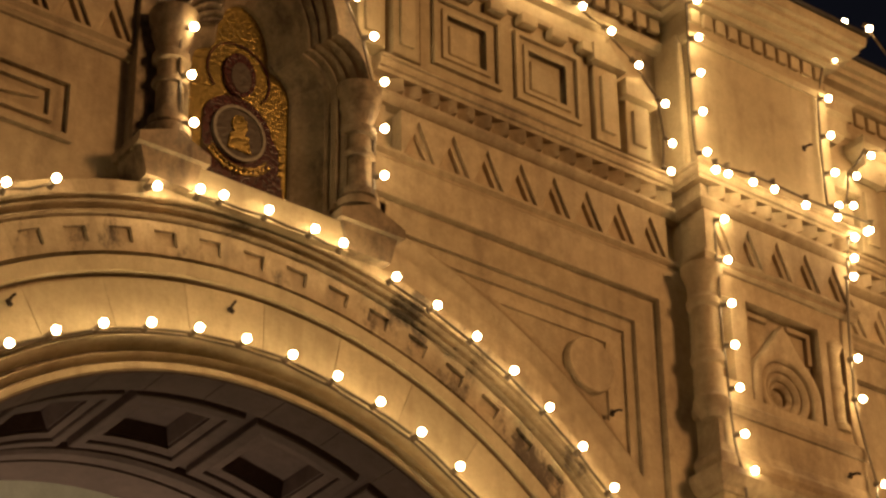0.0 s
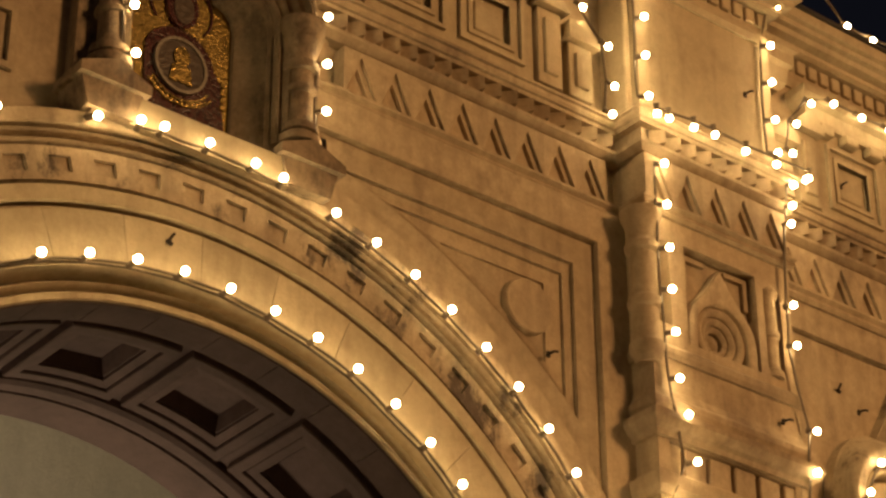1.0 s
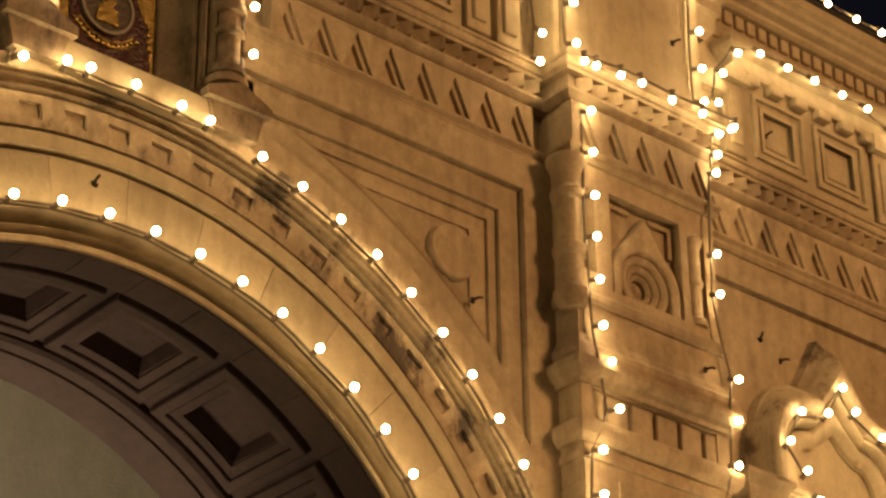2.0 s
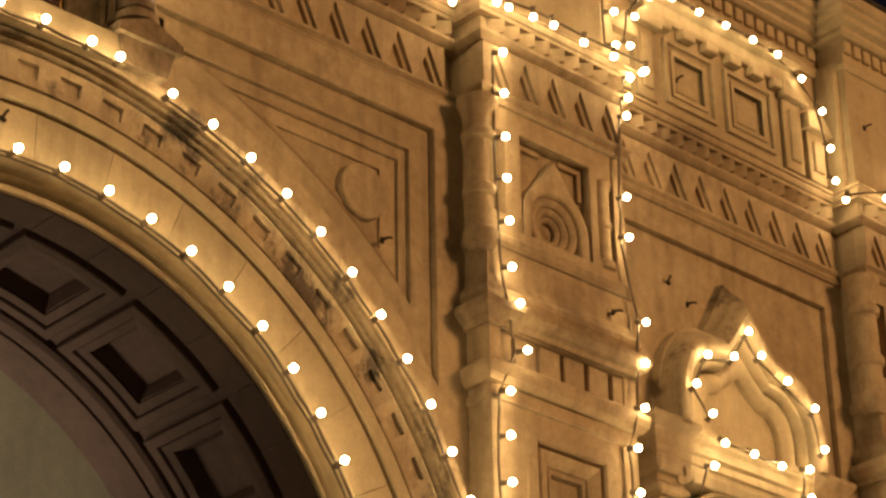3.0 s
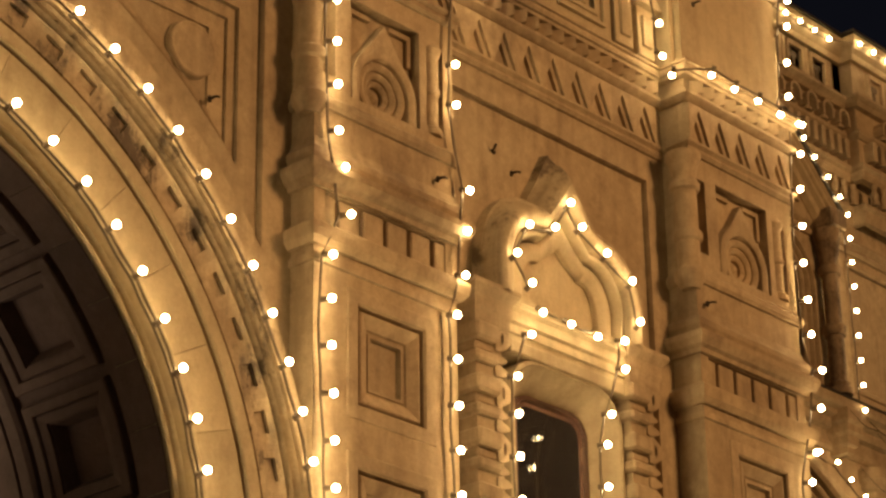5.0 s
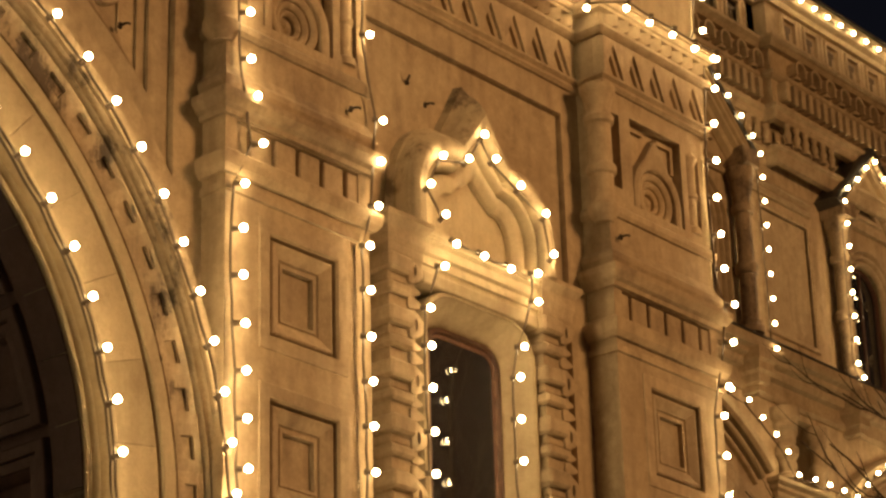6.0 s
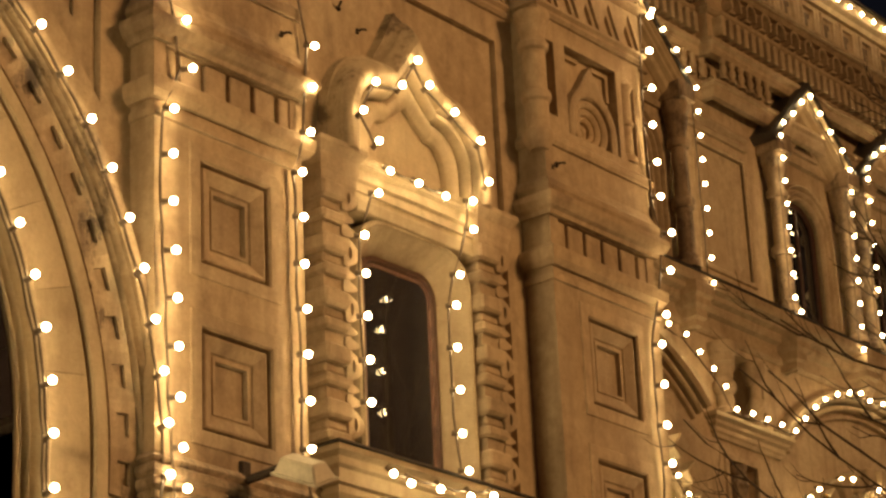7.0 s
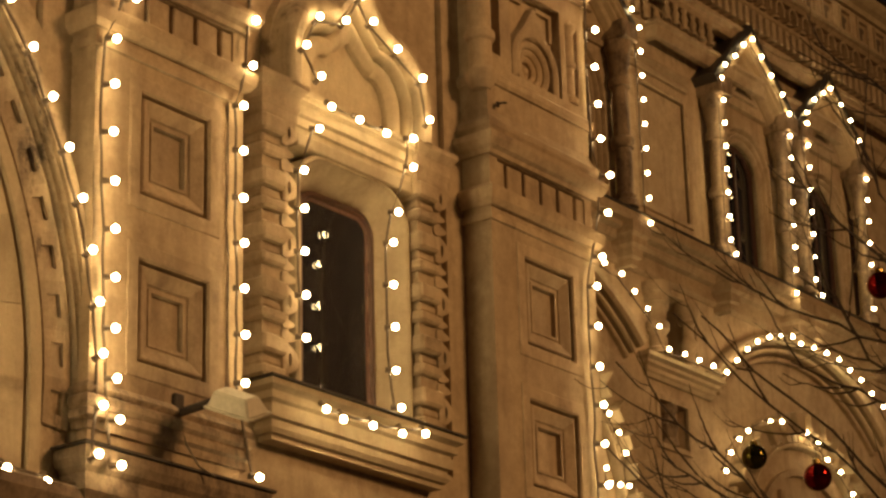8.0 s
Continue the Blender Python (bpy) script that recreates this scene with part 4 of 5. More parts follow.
sweep(bm, [(WX - 0.98, 0.32), (WX - 0.98, 0.04), (WX + 0.98, 0.04), (WX + 0.98, 0.32)], [(-0.3, 5.84), (-0.10, 5.84), (-0.10, 5.875), (-0.075, 5.88), (-0.055, 5.91), (-0.055, 5.94), (-0.07, 5.945), (-0.07, 5.965), (-0.04, 5.975), (-0.04, 6.05), (-0.05, 6.055), (-0.05, 6.07), (-0.015, 6.085), (-0.015, 6.12), (-0.025, 6.125), (-0.025, 6.14), (0.02, 6.165), (0.02, 6.205), (-0.3, 6.22)], plan)
part("window_sill", bm, ASHLAR, win)
bm = bmesh.new()
sweep(bm, [(WX - 0.98, 0.32), (WX - 0.98, 0.04), (WX + 0.98, 0.04), (WX + 0.98, 0.32)], [(-0.3, 6.222), (0.04, 6.208), (0.04, 6.222), (-0.3, 6.238)], plan)
part("sill_flashing", bm, ROOF, win, "dark metal flashing on the sill")


HX = 12.315                              # the hood's middle


def onion_hood(w, rise=0.0):
    """Two round shoulders that meet a pointed middle; w: how far inside the outermost line; rise: stretch upwards."""
    hw, knee_x, knee_z = 0.765 - w, 0.26 - 0.10 * w, 9.03 - 0.95 * w
    right = [(hw, 8.30), (hw, 8.56 - 0.3 * w)]
    rx, rz = hw - knee_x - 0.03, knee_z - (8.56 - 0.3 * w)
    right += [(knee_x + 0.03 + rx * math.cos(radians(a)), 8.56 - 0.3 * w + rz * math.sin(radians(a))) for a in range(9, 89, 9)]
    tip_z = 9.385 - 1.45 * w
    right += [(knee_x, knee_z), (knee_x - 0.012, knee_z + 0.02), (knee_x * 0.55, knee_z + (tip_z - knee_z) * 0.42), (knee_x * 0.2, knee_z + (tip_z - knee_z) * 0.80), (0.0, tip_z)]
    right = [(x, z + max(0.0, z - 8.45) * rise) for x, z in right]
    return [(HX + x, z) for x, z in right] + [(HX - x, z) for x, z in right[-2::-1]]


bm = bmesh.new()
loops = []
for w, y, rise in ((0.0, 0.33, 0.30), (0.0, 0.215, 0.27), (0.008, 0.205, 0.255), (0.008, 0.13, 0.16), (-0.004, 0.122, 0.145), (-0.004, 0.055, 0.06), (0.006, 0.02, 0.015), (0.03, 0.0, 0.0), (0.075, 0.0, 0.0), (0.105, 0.018, 0.0), (0.120, 0.05, 0.0), (0.120, 0.33, 0.0)):
    loops.append([bm.verts.new((x, y, z)) for x, z in onion_hood(w, rise)])
for a, b in zip(loops, loops[1:]):
    for k in range(len(a) - 1):
        bm.faces.new((a[k], a[k + 1], b[k + 1], b[k]))
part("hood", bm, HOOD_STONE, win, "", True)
for w, half, y in ((0.167, 0.026, 0.07), (0.285, 0.066, 0.115)):
    bm = bmesh.new()
    rows = [(w - half, 0.33), (w - half, y + 0.03), (w - half * 0.6, y + 0.006), (w, y), (w + half * 0.5, y + 0.008), (w + half, y + 0.04), (w + half, 0.33)]
    loops = [[bm.verts.new((x, yy, z)) for x, z in onion_hood(ww)] for ww, yy in rows]
    for a, b in zip(loops, loops[1:]):
        for k in range(len(a) - 1):
            bm.faces.new((a[k], a[k + 1], b[k + 1], b[k]))
    part("hood_moulding", bm, ASHLAR, win, "", True)
bm = bmesh.new()
prism(bm, onion_hood(0.10), 0.20, 0.32)
part("tympanum", bm, ASHLAR, win)

# ---- side wing, set back ----
wing = thing("wall_side_wing", label="ornate sandstone wing set back beyond the corner", category="wall", kind="structure")
WIN_X = (20.01, 22.05, 25.85, 27.89)
bm = bmesh.new()
pierced(bm, 14.4, 60.0, 0, 16.6, FAR, FAR + 0.8, [(x - 0.42, x + 0.42, 11.82, 13.62, 0.4) for x in WIN_X] + [(23.62, 24.52, 10.20, 11.08, 0.6), (23.55, 24.16, 9.18, 9.70, 0.12), (23.50, 24.52, 12.12, 13.70, 0.025)])
part("wall_face", bm, STONE, wing)
EAVE = [(15.05, FAR), (23.72, FAR), (23.72, FAR - 0.18), (60.0, FAR - 0.18)]
for nm, path_, prof, mat in (
        ("sill_course", [(15.05, FAR), (60.0, FAR)], [(-0.05, 11.16), (0.03, 11.16), (0.06, 11.20), (0.06, 11.25), (0.025, 11.27), (0.025, 11.40), (0.10, 11.42), (0.13, 11.47), (0.13, 11.51), (0.21, 11.54), (0.22, 11.59), (0.30, 11.61), (0.32, 11.65), (0.32, 11.725), (-0.05, 11.80)], STONE),
        ("sill_flashing", [(15.05, FAR), (60.0, FAR)], [(-0.05, 11.806), (0.345, 11.732), (0.345, 11.748), (-0.05, 11.83)], ROOF),
        ("wall_string_course", [(15.05, FAR), (24.6, FAR)], [(-0.05, 13.86), (0.04, 13.87), (0.06, 13.92), (0.03, 13.97), (0.08, 14.02), (0.08, 14.06), (-0.05, 14.1)], STONE),
        ("band_a", EAVE, [(-0.05, 14.30), (0.02, 14.31), (0.05, 14.40), (0.05, 14.45), (0.09, 14.48), (0.09, 14.52), (-0.05, 14.55)], STONE),
        ("band_b", EAVE, [(-0.05, 14.88), (0.05, 14.88), (0.09, 14.93), (0.09, 14.97), (0.14, 15.0), (0.14, 15.05), (-0.05, 15.10)], STONE),
        ("frieze_wall", EAVE, [(-0.05, 15.10), (0.02, 15.10), (0.02, 15.94), (-0.05, 15.94)], STONE),
        ("band_c", EAVE, [(-0.05, 15.44), (0.05, 15.44), (0.10, 15.48), (0.10, 15.53), (-0.05, 15.56)], STONE),
        ("band_d", EAVE, [(-0.05, 15.86), (0.10, 15.86), (0.14, 15.90), (0.20, 15.93), (0.20, 15.97), (-0.05, 15.99)], STONE),
        ("parapet", EAVE, [(-0.05, 15.98), (0.0, 15.98), (0.0, 16.6), (-0.05, 16.6)], STONE),
        ("roof_cornice", EAVE, [(-0.05, 16.54), (0.06, 16.54), (0.09, 16.60), (0.16, 16.64), (0.22, 16.70), (0.22, 16.78), (-0.05, 16.80)], ASHLAR),
        ("roof_edge", EAVE, [(-0.4, 16.81), (0.24, 16.81), (0.24, 16.84), (-0.4, 17.02)], ROOF)):
    bm = bmesh.new()
    sweep(bm, path_, prof, plan)
    part(nm, bm, mat, wing)
bm = bmesh.new()
box(bm, 15.06, 60, FAR + 0.3, FAR + 8, 16.6, 16.8)
tagged(part("roof_wing", bm, ROOF, None), "dark metal roof of the side wing", "roof", kind="structure")

# small repeated ornament of the wing
bm = bmesh.new()
box(bm, -0.042, 0.042, -0.15, 0.02, 0.0, 0.27, 0.01)
slot_block = finish(bm, "bracket", STONE)
bm = bmesh.new()
sweep(bm, [(0.085, 0.02), (0.085, 0.12)] + arc(0, 0.12, 0.085, 15, 165, 6) + [(-0.085, 0.12), (-0.085, 0.02)], [(-0.0, -0.02), (0.0, 0.15), (0.03, 0.15), (0.03, -0.02)], facade(0))
arch_small = finish(bm, "blind_arch", STONE)
bm = bmesh.new()
lathe(bm, [(0.07, 0.0), (0.075, 0.03), (0.03, 0.05), (0.05, 0.09), (0.02, 0.13)], 0, -0.04, 0.0, 8)
knob = finish(bm, "knob", STONE)
bm = bmesh.new()
sweep(bm, [(-0.13, -0.16), (-0.13, 0.16), (0.13, 0.16), (0.13, -0.16)], [(0, -0.02), (0, 0.05), (-0.05, 0.06), (-0.06, -0.02)], facade(0), True)
sq_frame = finish(bm, "attic_square", STONE)
# a thin dark plate; its colour gives the shade of a T-shaped slot
bm = bmesh.new()
prism(bm, [(-0.08, 0.10), (0.08, 0.10), (0.08, 0.03), (0.03, 0.03), (0.03, -0.13), (-0.03, -0.13), (-0.03, 0.03), (-0.08, 0.03)], -0.008, 0.012)
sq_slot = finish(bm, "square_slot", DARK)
bm = bmesh.new()
box(bm, -0.035, 0.035, -0.05, 0.02, -0.24, 0.24, 0.008)
sq_strip = finish(bm, "parapet_strip", STONE)


def front_y(x):
    return FAR if x < 23.72 else FAR - 0.18


x = 19.6
while x < 31:
    if abs(x - 23.72) > 0.1:
        piece("bracket", slot_block, wing, Matrix.Translation((x, front_y(x) - 0.02, 15.13)))
    x += 0.17
x = 19.7
while x < 31:
    if abs(x - 23.72) > 0.2:
        arch_ob = piece("blind_arch", arch_small, wing, Matrix.Translation((x, front_y(x) - 0.02, 15.56)))
        piece("knob", knob, arch_ob, Matrix.Translation((0, 0, 0.0)))
    x += 0.345
x = 19.7
while x < 31:
    if abs(x - 23.72) > 0.25:
        frame_ob = piece("attic_square", sq_frame, wing, Matrix.Translation((x, front_y(x), 16.26)))
        piece("square_slot", sq_slot, frame_ob, Matrix.Identity(4))
        piece("parapet_strip", sq_strip, frame_ob, Matrix.Translation((0.25, 0, 0)))
    x += 0.5
BALUSTER = [(0.05, 0.0), (0.05, 0.03), (0.03, 0.05), (0.055, 0.12), (0.03, 0.20), (0.045, 0.24), (0.05, 0.27)]
bm = bmesh.new()
lathe(bm, BALUSTER, 0, 0, 0, 8)
baluster = finish(bm, "baluster", STONE, True)
for i in range(9):
    x = 23.30 + 0.2 * i
    piece("baluster", baluster, wing, Matrix.Translation((x, front_y(x) - 0.06, 14.58)))

# ---- gabled windows of the wing ----
TALL_COLUMN = [(0.15, 0.0), (0.15, 0.08), (0.12, 0.10), (0.135, 0.15), (0.105, 0.17), (0.10, 0.74), (0.13, 0.745), (0.15, 0.79), (0.15, 0.83), (0.13, 0.88), (0.10, 0.885), (0.095, 1.52), (0.125, 1.525), (0.14, 1.56), (0.14, 1.62), (0.105, 1.63), (0.11, 1.74), (0.15, 1.90), (0.13, 1.91), (0.17, 2.0), (0.175, 2.1)]


def gabled_window(x):
    w = thing("gabled_window", label="narrow arched window between columns under a pointed stone gable", category="window", group="gabled windows")
    bm = bmesh.new()
    outline = [(x - 0.40, 11.84)] + [(x + 0.40 * math.cos(radians(a)), 13.18 + 0.40 * math.sin(radians(a))) for a in range(180, -1, -15)] + [(x + 0.40, 11.84)]
    prism(bm, outline, FAR + 0.10, FAR + 0.11)
    pane = part("pane", bm, GLASS, w, "dark glass")
    bm = bmesh.new()
    sweep(bm, outline[::-1], [(-0.06, -0.02), (-0.06, 0.04), (0.0, 0.04), (0.0, -0.02)], facade(FAR + 0.11))
    part("window_frame", bm, WOOD, w)
    bm = bmesh.new()
    box(bm, x - 0.02, x + 0.02, FAR + 0.08, FAR + 0.12, 11.84, 13.55)
    part("glazing_bar", bm, WOOD, pane)
    # spandrels close the square opening round the arch head
    for s in (-1, 1):
        bm = bmesh.new()
        pts = [(x + s * 0.44 * math.cos(radians(a)), 13.18 + 0.42 * math.sin(radians(a))) for a in range(0, 91, 15)] + [(x, 13.66), (x + s * 0.44, 13.66)]
        prism(bm, pts, FAR + 0.01, FAR + 0.38)
        part("arch_head", bm, STONE, w)
    for r, q, proud in ((0.40, 0.07, 0.04), (0.48, 0.06, 0.07), (0.57, 0.05, 0.09)):
        bm = bmesh.new()
        pth = [(x + r, 11.84), (x + r, 13.16)] + [(x + r * math.cos(radians(a)), 13.18 + r * math.sin(radians(a))) for a in range(10, 171, 10)] + [(x - r, 13.16), (x - r, 11.84)]
        sweep(bm, pth, round_moulding(q, proud, 5), facade(FAR))
        part("arch_moulding", bm, STONE, w, "", True)
    for s in (-1, 1):
        bm = bmesh.new()
        lathe(bm, TALL_COLUMN, x + s * 0.82, FAR - 0.16, 11.82, 12)
        part("column", bm, WORN, w, "", True)
        bm = bmesh.new()
        box(bm, x + s * 0.82 - 0.16, x + s * 0.82 + 0.16, FAR - 0.36, FAR, 13.92, 14.16, 0.02)
        part("capital_block", bm, WORN, w)
        bm = bmesh.new()
        sweep(bm, [(x + s * 0.82 - 0.13, FAR + 0.02), (x + s * 0.82 - 0.13, FAR - 0.30), (x + s * 0.82 + 0.13, FAR - 0.30), (x + s * 0.82 + 0.13, FAR + 0.02)],
              [(-0.10, 11.08), (-0.06, 11.10), (-0.06, 11.17), (-0.02, 11.20), (-0.02, 11.30), (0.02, 11.34), (0.02, 11.42), (0.06, 11.46), (0.06, 11.60), (-0.10, 11.62)], plan)
        part("corbel", bm, STONE, w)
    # the gable: two raking slabs, a field behind and a small sunk triangle
    bm = bmesh.new()
    sweep(bm, [(x - 0.96, 14.06), (x - 0.06, 15.0), (x + 0.92, 14.06)], [(-0.04, -0.02), (-0.04, 0.33), (0.0, 0.33), (0.02, 0.30), (0.05, 0.30), (0.07, 0.26), (0.10, 0.26), (0.13, 0.20), (0.17, 0.17), (0.20, 0.10), (0.20, -0.02)], facade(FAR))
    part("gable_moulding", bm, ASHLAR, w)
    bm = bmesh.new()
    sweep(bm, [(x - 1.0, 14.06), (x - 0.06, 15.06), (x + 0.96, 14.06)], [(-0.12, -0.02), (-0.12, 0.30), (-0.09, 0.335), (-0.03, 0.345), (0.012, 0.345), (0.012, -0.02)], facade(FAR))
    part("gable_roof", bm, ROOF, w, "dark metal gable roof")
    bm = bmesh.new()
    prism(bm, [(x - 0.92, 14.06), (x + 0.92, 14.06), (x - 0.06, 14.9)], FAR - 0.08, FAR)
    part("gable_field", bm, STONE, w)
    bm = bmesh.new()
    sweep(bm, [(x - 0.36, 14.18), (x, 14.52), (x + 0.36, 14.18)], [(0, -0.01), (0, 0.05), (0.05, 0.05), (0.05, -0.01)], facade(FAR - 0.08), True)
    part("gable_triangle", bm, STONE, w)
    # flat dark plate; its colour gives the shade of a sunk triangle
    bm = bmesh.new()
    prism(bm, [(x - 0.30, 14.185), (x + 0.30, 14.185), (x, 14.47)], FAR - 0.085, FAR - 0.03)
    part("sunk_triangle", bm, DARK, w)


for x in WIN_X[1:]:
    gabled_window(x)

# ---- big arches of the ground floor of the wing ----
bm = bmesh.new()
prism(bm, [(-0.055, 1.67), (0.055, 1.67), (0.062, 1.74), (0.0, 1.885), (-0.062, 1.74)], FAR - 0.13, FAR + 0.02)
arch_tooth = finish(bm, "tooth", ASHLAR)


def big_arch(cx, label):
    a = thing("arcade_arch", label=label, category="arch", group="arches of the side wing")
    cz = 8.12
    for r, q, proud, mat in ((2.90, 0.15, 0.20, ASHLAR), (2.80, 0.07, 0.12, ASHLAR), (2.70, 0.05, 0.07, STONE), (2.0, 0.05, 0.05, STONE), (1.90, 0.06, 0.12, ASHLAR), (1.60, 0.06, 0.14, ASHLAR)):
        bm = bmesh.new()
        lim = 45 if r > 2.5 else 2
        sweep(bm, arc(cx, cz, r, lim, 180 - lim, 40), [(0, -0.03), (0, proud * 0.8), (q * 0.2, proud), (q * 0.8, proud), (q, proud * 0.7), (q, -0.03)], facade(FAR))
        part("arch_moulding", bm, mat, a)
    for k in range(5, 32):
        m = Matrix.Translation((cx, 0, cz)) @ Matrix.Rotation(radians(90 - k * 5), 4, "Y")
        piece("tooth", arch_tooth, a, m)
    bm = bmesh.new()
    pts = [(cx - 1.60, 6.5)] + arc(cx, cz, 1.60, 180, 0, 24) + [(cx + 1.60, 6.5)]
    prism(bm, pts, FAR - 0.03, FAR + 0.02)
    win_ob = part("arch_field", bm, STONE, a)
    for r in (1.25, 0.62):
        bm = bmesh.new()
        sweep(bm, arc(cx - (0 if r > 1 else 0.62), cz + (0 if r > 1 else -0.1), r, 0, 180, 20), [(0, -0.02), (0, 0.06), (0.09, 0.06), (0.09, -0.02)], facade(FAR - 0.03))
        part("tracery_ring", bm, STONE, win_ob)
    for dx in (-0.62, 0.0, 0.62):
        bm = bmesh.new()
        box(bm, cx + dx - 0.05, cx + dx + 0.05, FAR - 0.10, FAR - 0.02, 6.5, 9.1, 0.01)
        part("mullion", bm, STONE, win_ob)
    for dx in (-0.31, 0.31):
        bm = bmesh.new()
        prism(bm, [(cx + dx - 0.2, 6.5), (cx + dx - 0.2, 8.6)] + arc(cx + dx, 8.6, 0.2, 165, 15, 8) + [(cx + dx + 0.2, 8.6), (cx + dx + 0.2, 6.5)], FAR - 0.045, FAR - 0.02)
        part("lancet_pane", bm, GLASS, win_ob)
    bm = bmesh.new()
    prism(bm, [(-0.085, 0.0), (0.085, 0.0), (0.10, 0.27), (-0.10, 0.27)], -0.27, 0.02)
    bmesh.ops.bevel(bm, geom=list(bm.edges), offset=0.015, segments=1, affect="EDGES")
    block = finish(bm, "notch_block", ASHLAR)
    for i in range(17):
        ang = 6 + 10.5 * i
        piece("notch_block", block, a, Matrix.Translation((cx, FAR, cz)) @ Matrix.Rotation(radians(90 - ang), 4, "Y") @ Matrix.Translation((0, 0, 1.76)))
    return a


big_arch(20.97, "wide stone arch with notched inner ring, partly behind the corner pilaster")
big_arch(26.80, "wide stone arch with nested mouldings and dark glazing")
ledge = thing("arch_ledge", label="moulded stone ledge where two arches meet", category="ledge")
bm = bmesh.new()
sweep(bm, [(23.30, FAR), (23.30, FAR - 0.04), (24.72, FAR - 0.04), (24.72, FAR)], [(-0.1, 9.92), (0.0, 9.92), (0.02, 9.96), (0.04, 9.98), (0.04, 10.03), (0.08, 10.06), (0.08, 10.10), (0.13, 10.13), (0.13, 10.18), (-0.1, 10.2)], plan)
part("moulding", bm, ASHLAR, ledge)
STOUT = [(0.13, 0.0), (0.13, 0.06), (0.08, 0.09), (0.075, 0.22), (0.115, 0.28), (0.115, 0.36), (0.075, 0.42), (0.08, 0.56), (0.12, 0.60), (0.12, 0.66), (0.15, 0.70), (0.15, 0.82)]
group_cols = thing("wall_colonnettes", label="three short stone colonnettes in a dark wall recess", category="colonnettes")
for x, y, k in ((23.52, -0.08, 1.25), (24.00, 0.22, 1.0), (24.42, 0.06, 1.0)):
    bm = bmesh.new()
    lathe(bm, [(r * k, h * 1.07) for r, h in STOUT], x, FAR + y, 10.20, 12)
    part("colonnette", bm, STONE, group_cols, "", True)
niche_small = thing("small_wall_niche", label="small framed wall niche with a stubby column", category="niche")
bm = bmesh.new()
sweep(bm, [(23.55, 9.18), (23.55, 9.70), (24.16, 9.70), (24.16, 9.18)], [(0, -0.02), (0, 0.04), (-0.06, 0.04), (-0.06, -0.02)], facade(FAR), True)
part("frame", bm, STONE, niche_small)
bm = bmesh.new()
lathe(bm, [(0.12, 0), (0.12, 0.06), (0.08, 0.1), (0.13, 0.25), (0.08, 0.38), (0.12, 0.44), (0.12, 0.5)], 23.86, FAR + 0.06, 9.19, 10)
part("stub_column", bm, WORN, niche_small, "", True)
wing_panel = thing("wing_wall_panel", label="tall plain sunk stone panel between the gabled windows", category="panel")
bm = bmesh.new()
sweep(bm, [(23.50, 12.12), (23.50, 13.70), (24.52, 13.70), (24.52, 12.12)], [(0, -0.04), (0, 0.02), (-0.02, 0.035), (-0.06, 0.035), (-0.07, -0.02)], facade(FAR), True)
part("frame", bm, STONE, wing_panel)

# ---- strings of bulbs ----
bm = bmesh.new()
bmesh.ops.create_uvsphere(bm, u_segments=14, v_segments=9, radius=0.0238)
bulb_mesh = finish(bm, "bulb", BULB, True)
bm = bmesh.new()
bmesh.ops.create_cone(bm, cap_ends=True, segments=8, radius1=0.014, radius2=0.022, depth=0.05, matrix=Matrix.Rotation(radians(90), 4, "X"))
socket_mesh = finish(bm, "socket", CABLE)
bulb_rng = random.Random(4)


def light_string(name_label, bulbs, away=(-0.045, 0.06, 0.0), sag=0.02, cable=True, twin=False):
    """A cable with bulbs; bulbs: their places; away: from a bulb to the cable."""
    s = thing("light_string", label=name_label, category="light string", group="strings of warm bulbs")
    pts = []
    for i, p in enumerate(bulbs):
        c = Vector(p) + Vector(away) + Vector([bulb_rng.uniform(-0.006, 0.006) for _ in range(3)])
        if i:
            pts.append((pts[-1] + c) / 2 + Vector((bulb_rng.uniform(-0.012, 0.012), 0.0, -sag * bulb_rng.random())))
        pts.append(c)
        b = piece("bulb", bulb_mesh, s, Matrix.Translation(p))
        d = (c - Vector(p)).normalized()
        piece("socket", socket_mesh, b, Matrix.Translation(d * 0.048) @ d.to_track_quat("-Y", "Z").to_matrix().to_4x4())
    if cable and len(pts) > 1:
        bm = bmesh.new()
        tube(bm, pts, 0.0095, 5)
        part("cable", bm, CABLE, s)
        if twin:
            bm = bmesh.new()
            tube(bm, [q + Vector((-0.016, 0.02, -0.018)) for q in pts], 0.0085, 5)
            part("cable", bm, CABLE, s)
    return s


def on_front(y, pairs):
    return [(x, y, z) for x, z in pairs]


def on_arc(cx, cz, r, y, angles):
    return [(cx + r * math.cos(radians(a)), y, cz + r * math.sin(radians(a))) for a in angles]


ARCH_LABEL = "string of warm round bulbs along the arch"
down = (0, 0.07, -0.03)
light_string(ARCH_LABEL, on_arc(6.29, 5.665, 3.50, -0.08, [128.0, 123.0, 117.8, 112.6]), (0, 0.04, -0.02))
light_string(ARCH_LABEL, on_arc(6.29, 5.665, 3.53, -0.08, [97.5, 95.0, 90.1, 85.0, 81.8]), (0, 0.04, -0.02))
light_string(ARCH_LABEL, on_arc(6.295, 5.684, 3.50, -0.07, [75.4 - 5.06 * i for i in range(16)]) + [(9.64, -0.2, 5.31)], (-0.026, 0.03, -0.028), 0.0)
light_string(ARCH_LABEL, on_arc(6.308, 5.725, 2.617, -0.05, [132.5 - 6.63 * i for i in range(21)]) + [(8.935, -0.05, 5.41)], (-0.022, 0.035, -0.026), 0.0, twin=True)
PILASTER_LABEL = "string of warm round bulbs hanging down the pilaster"
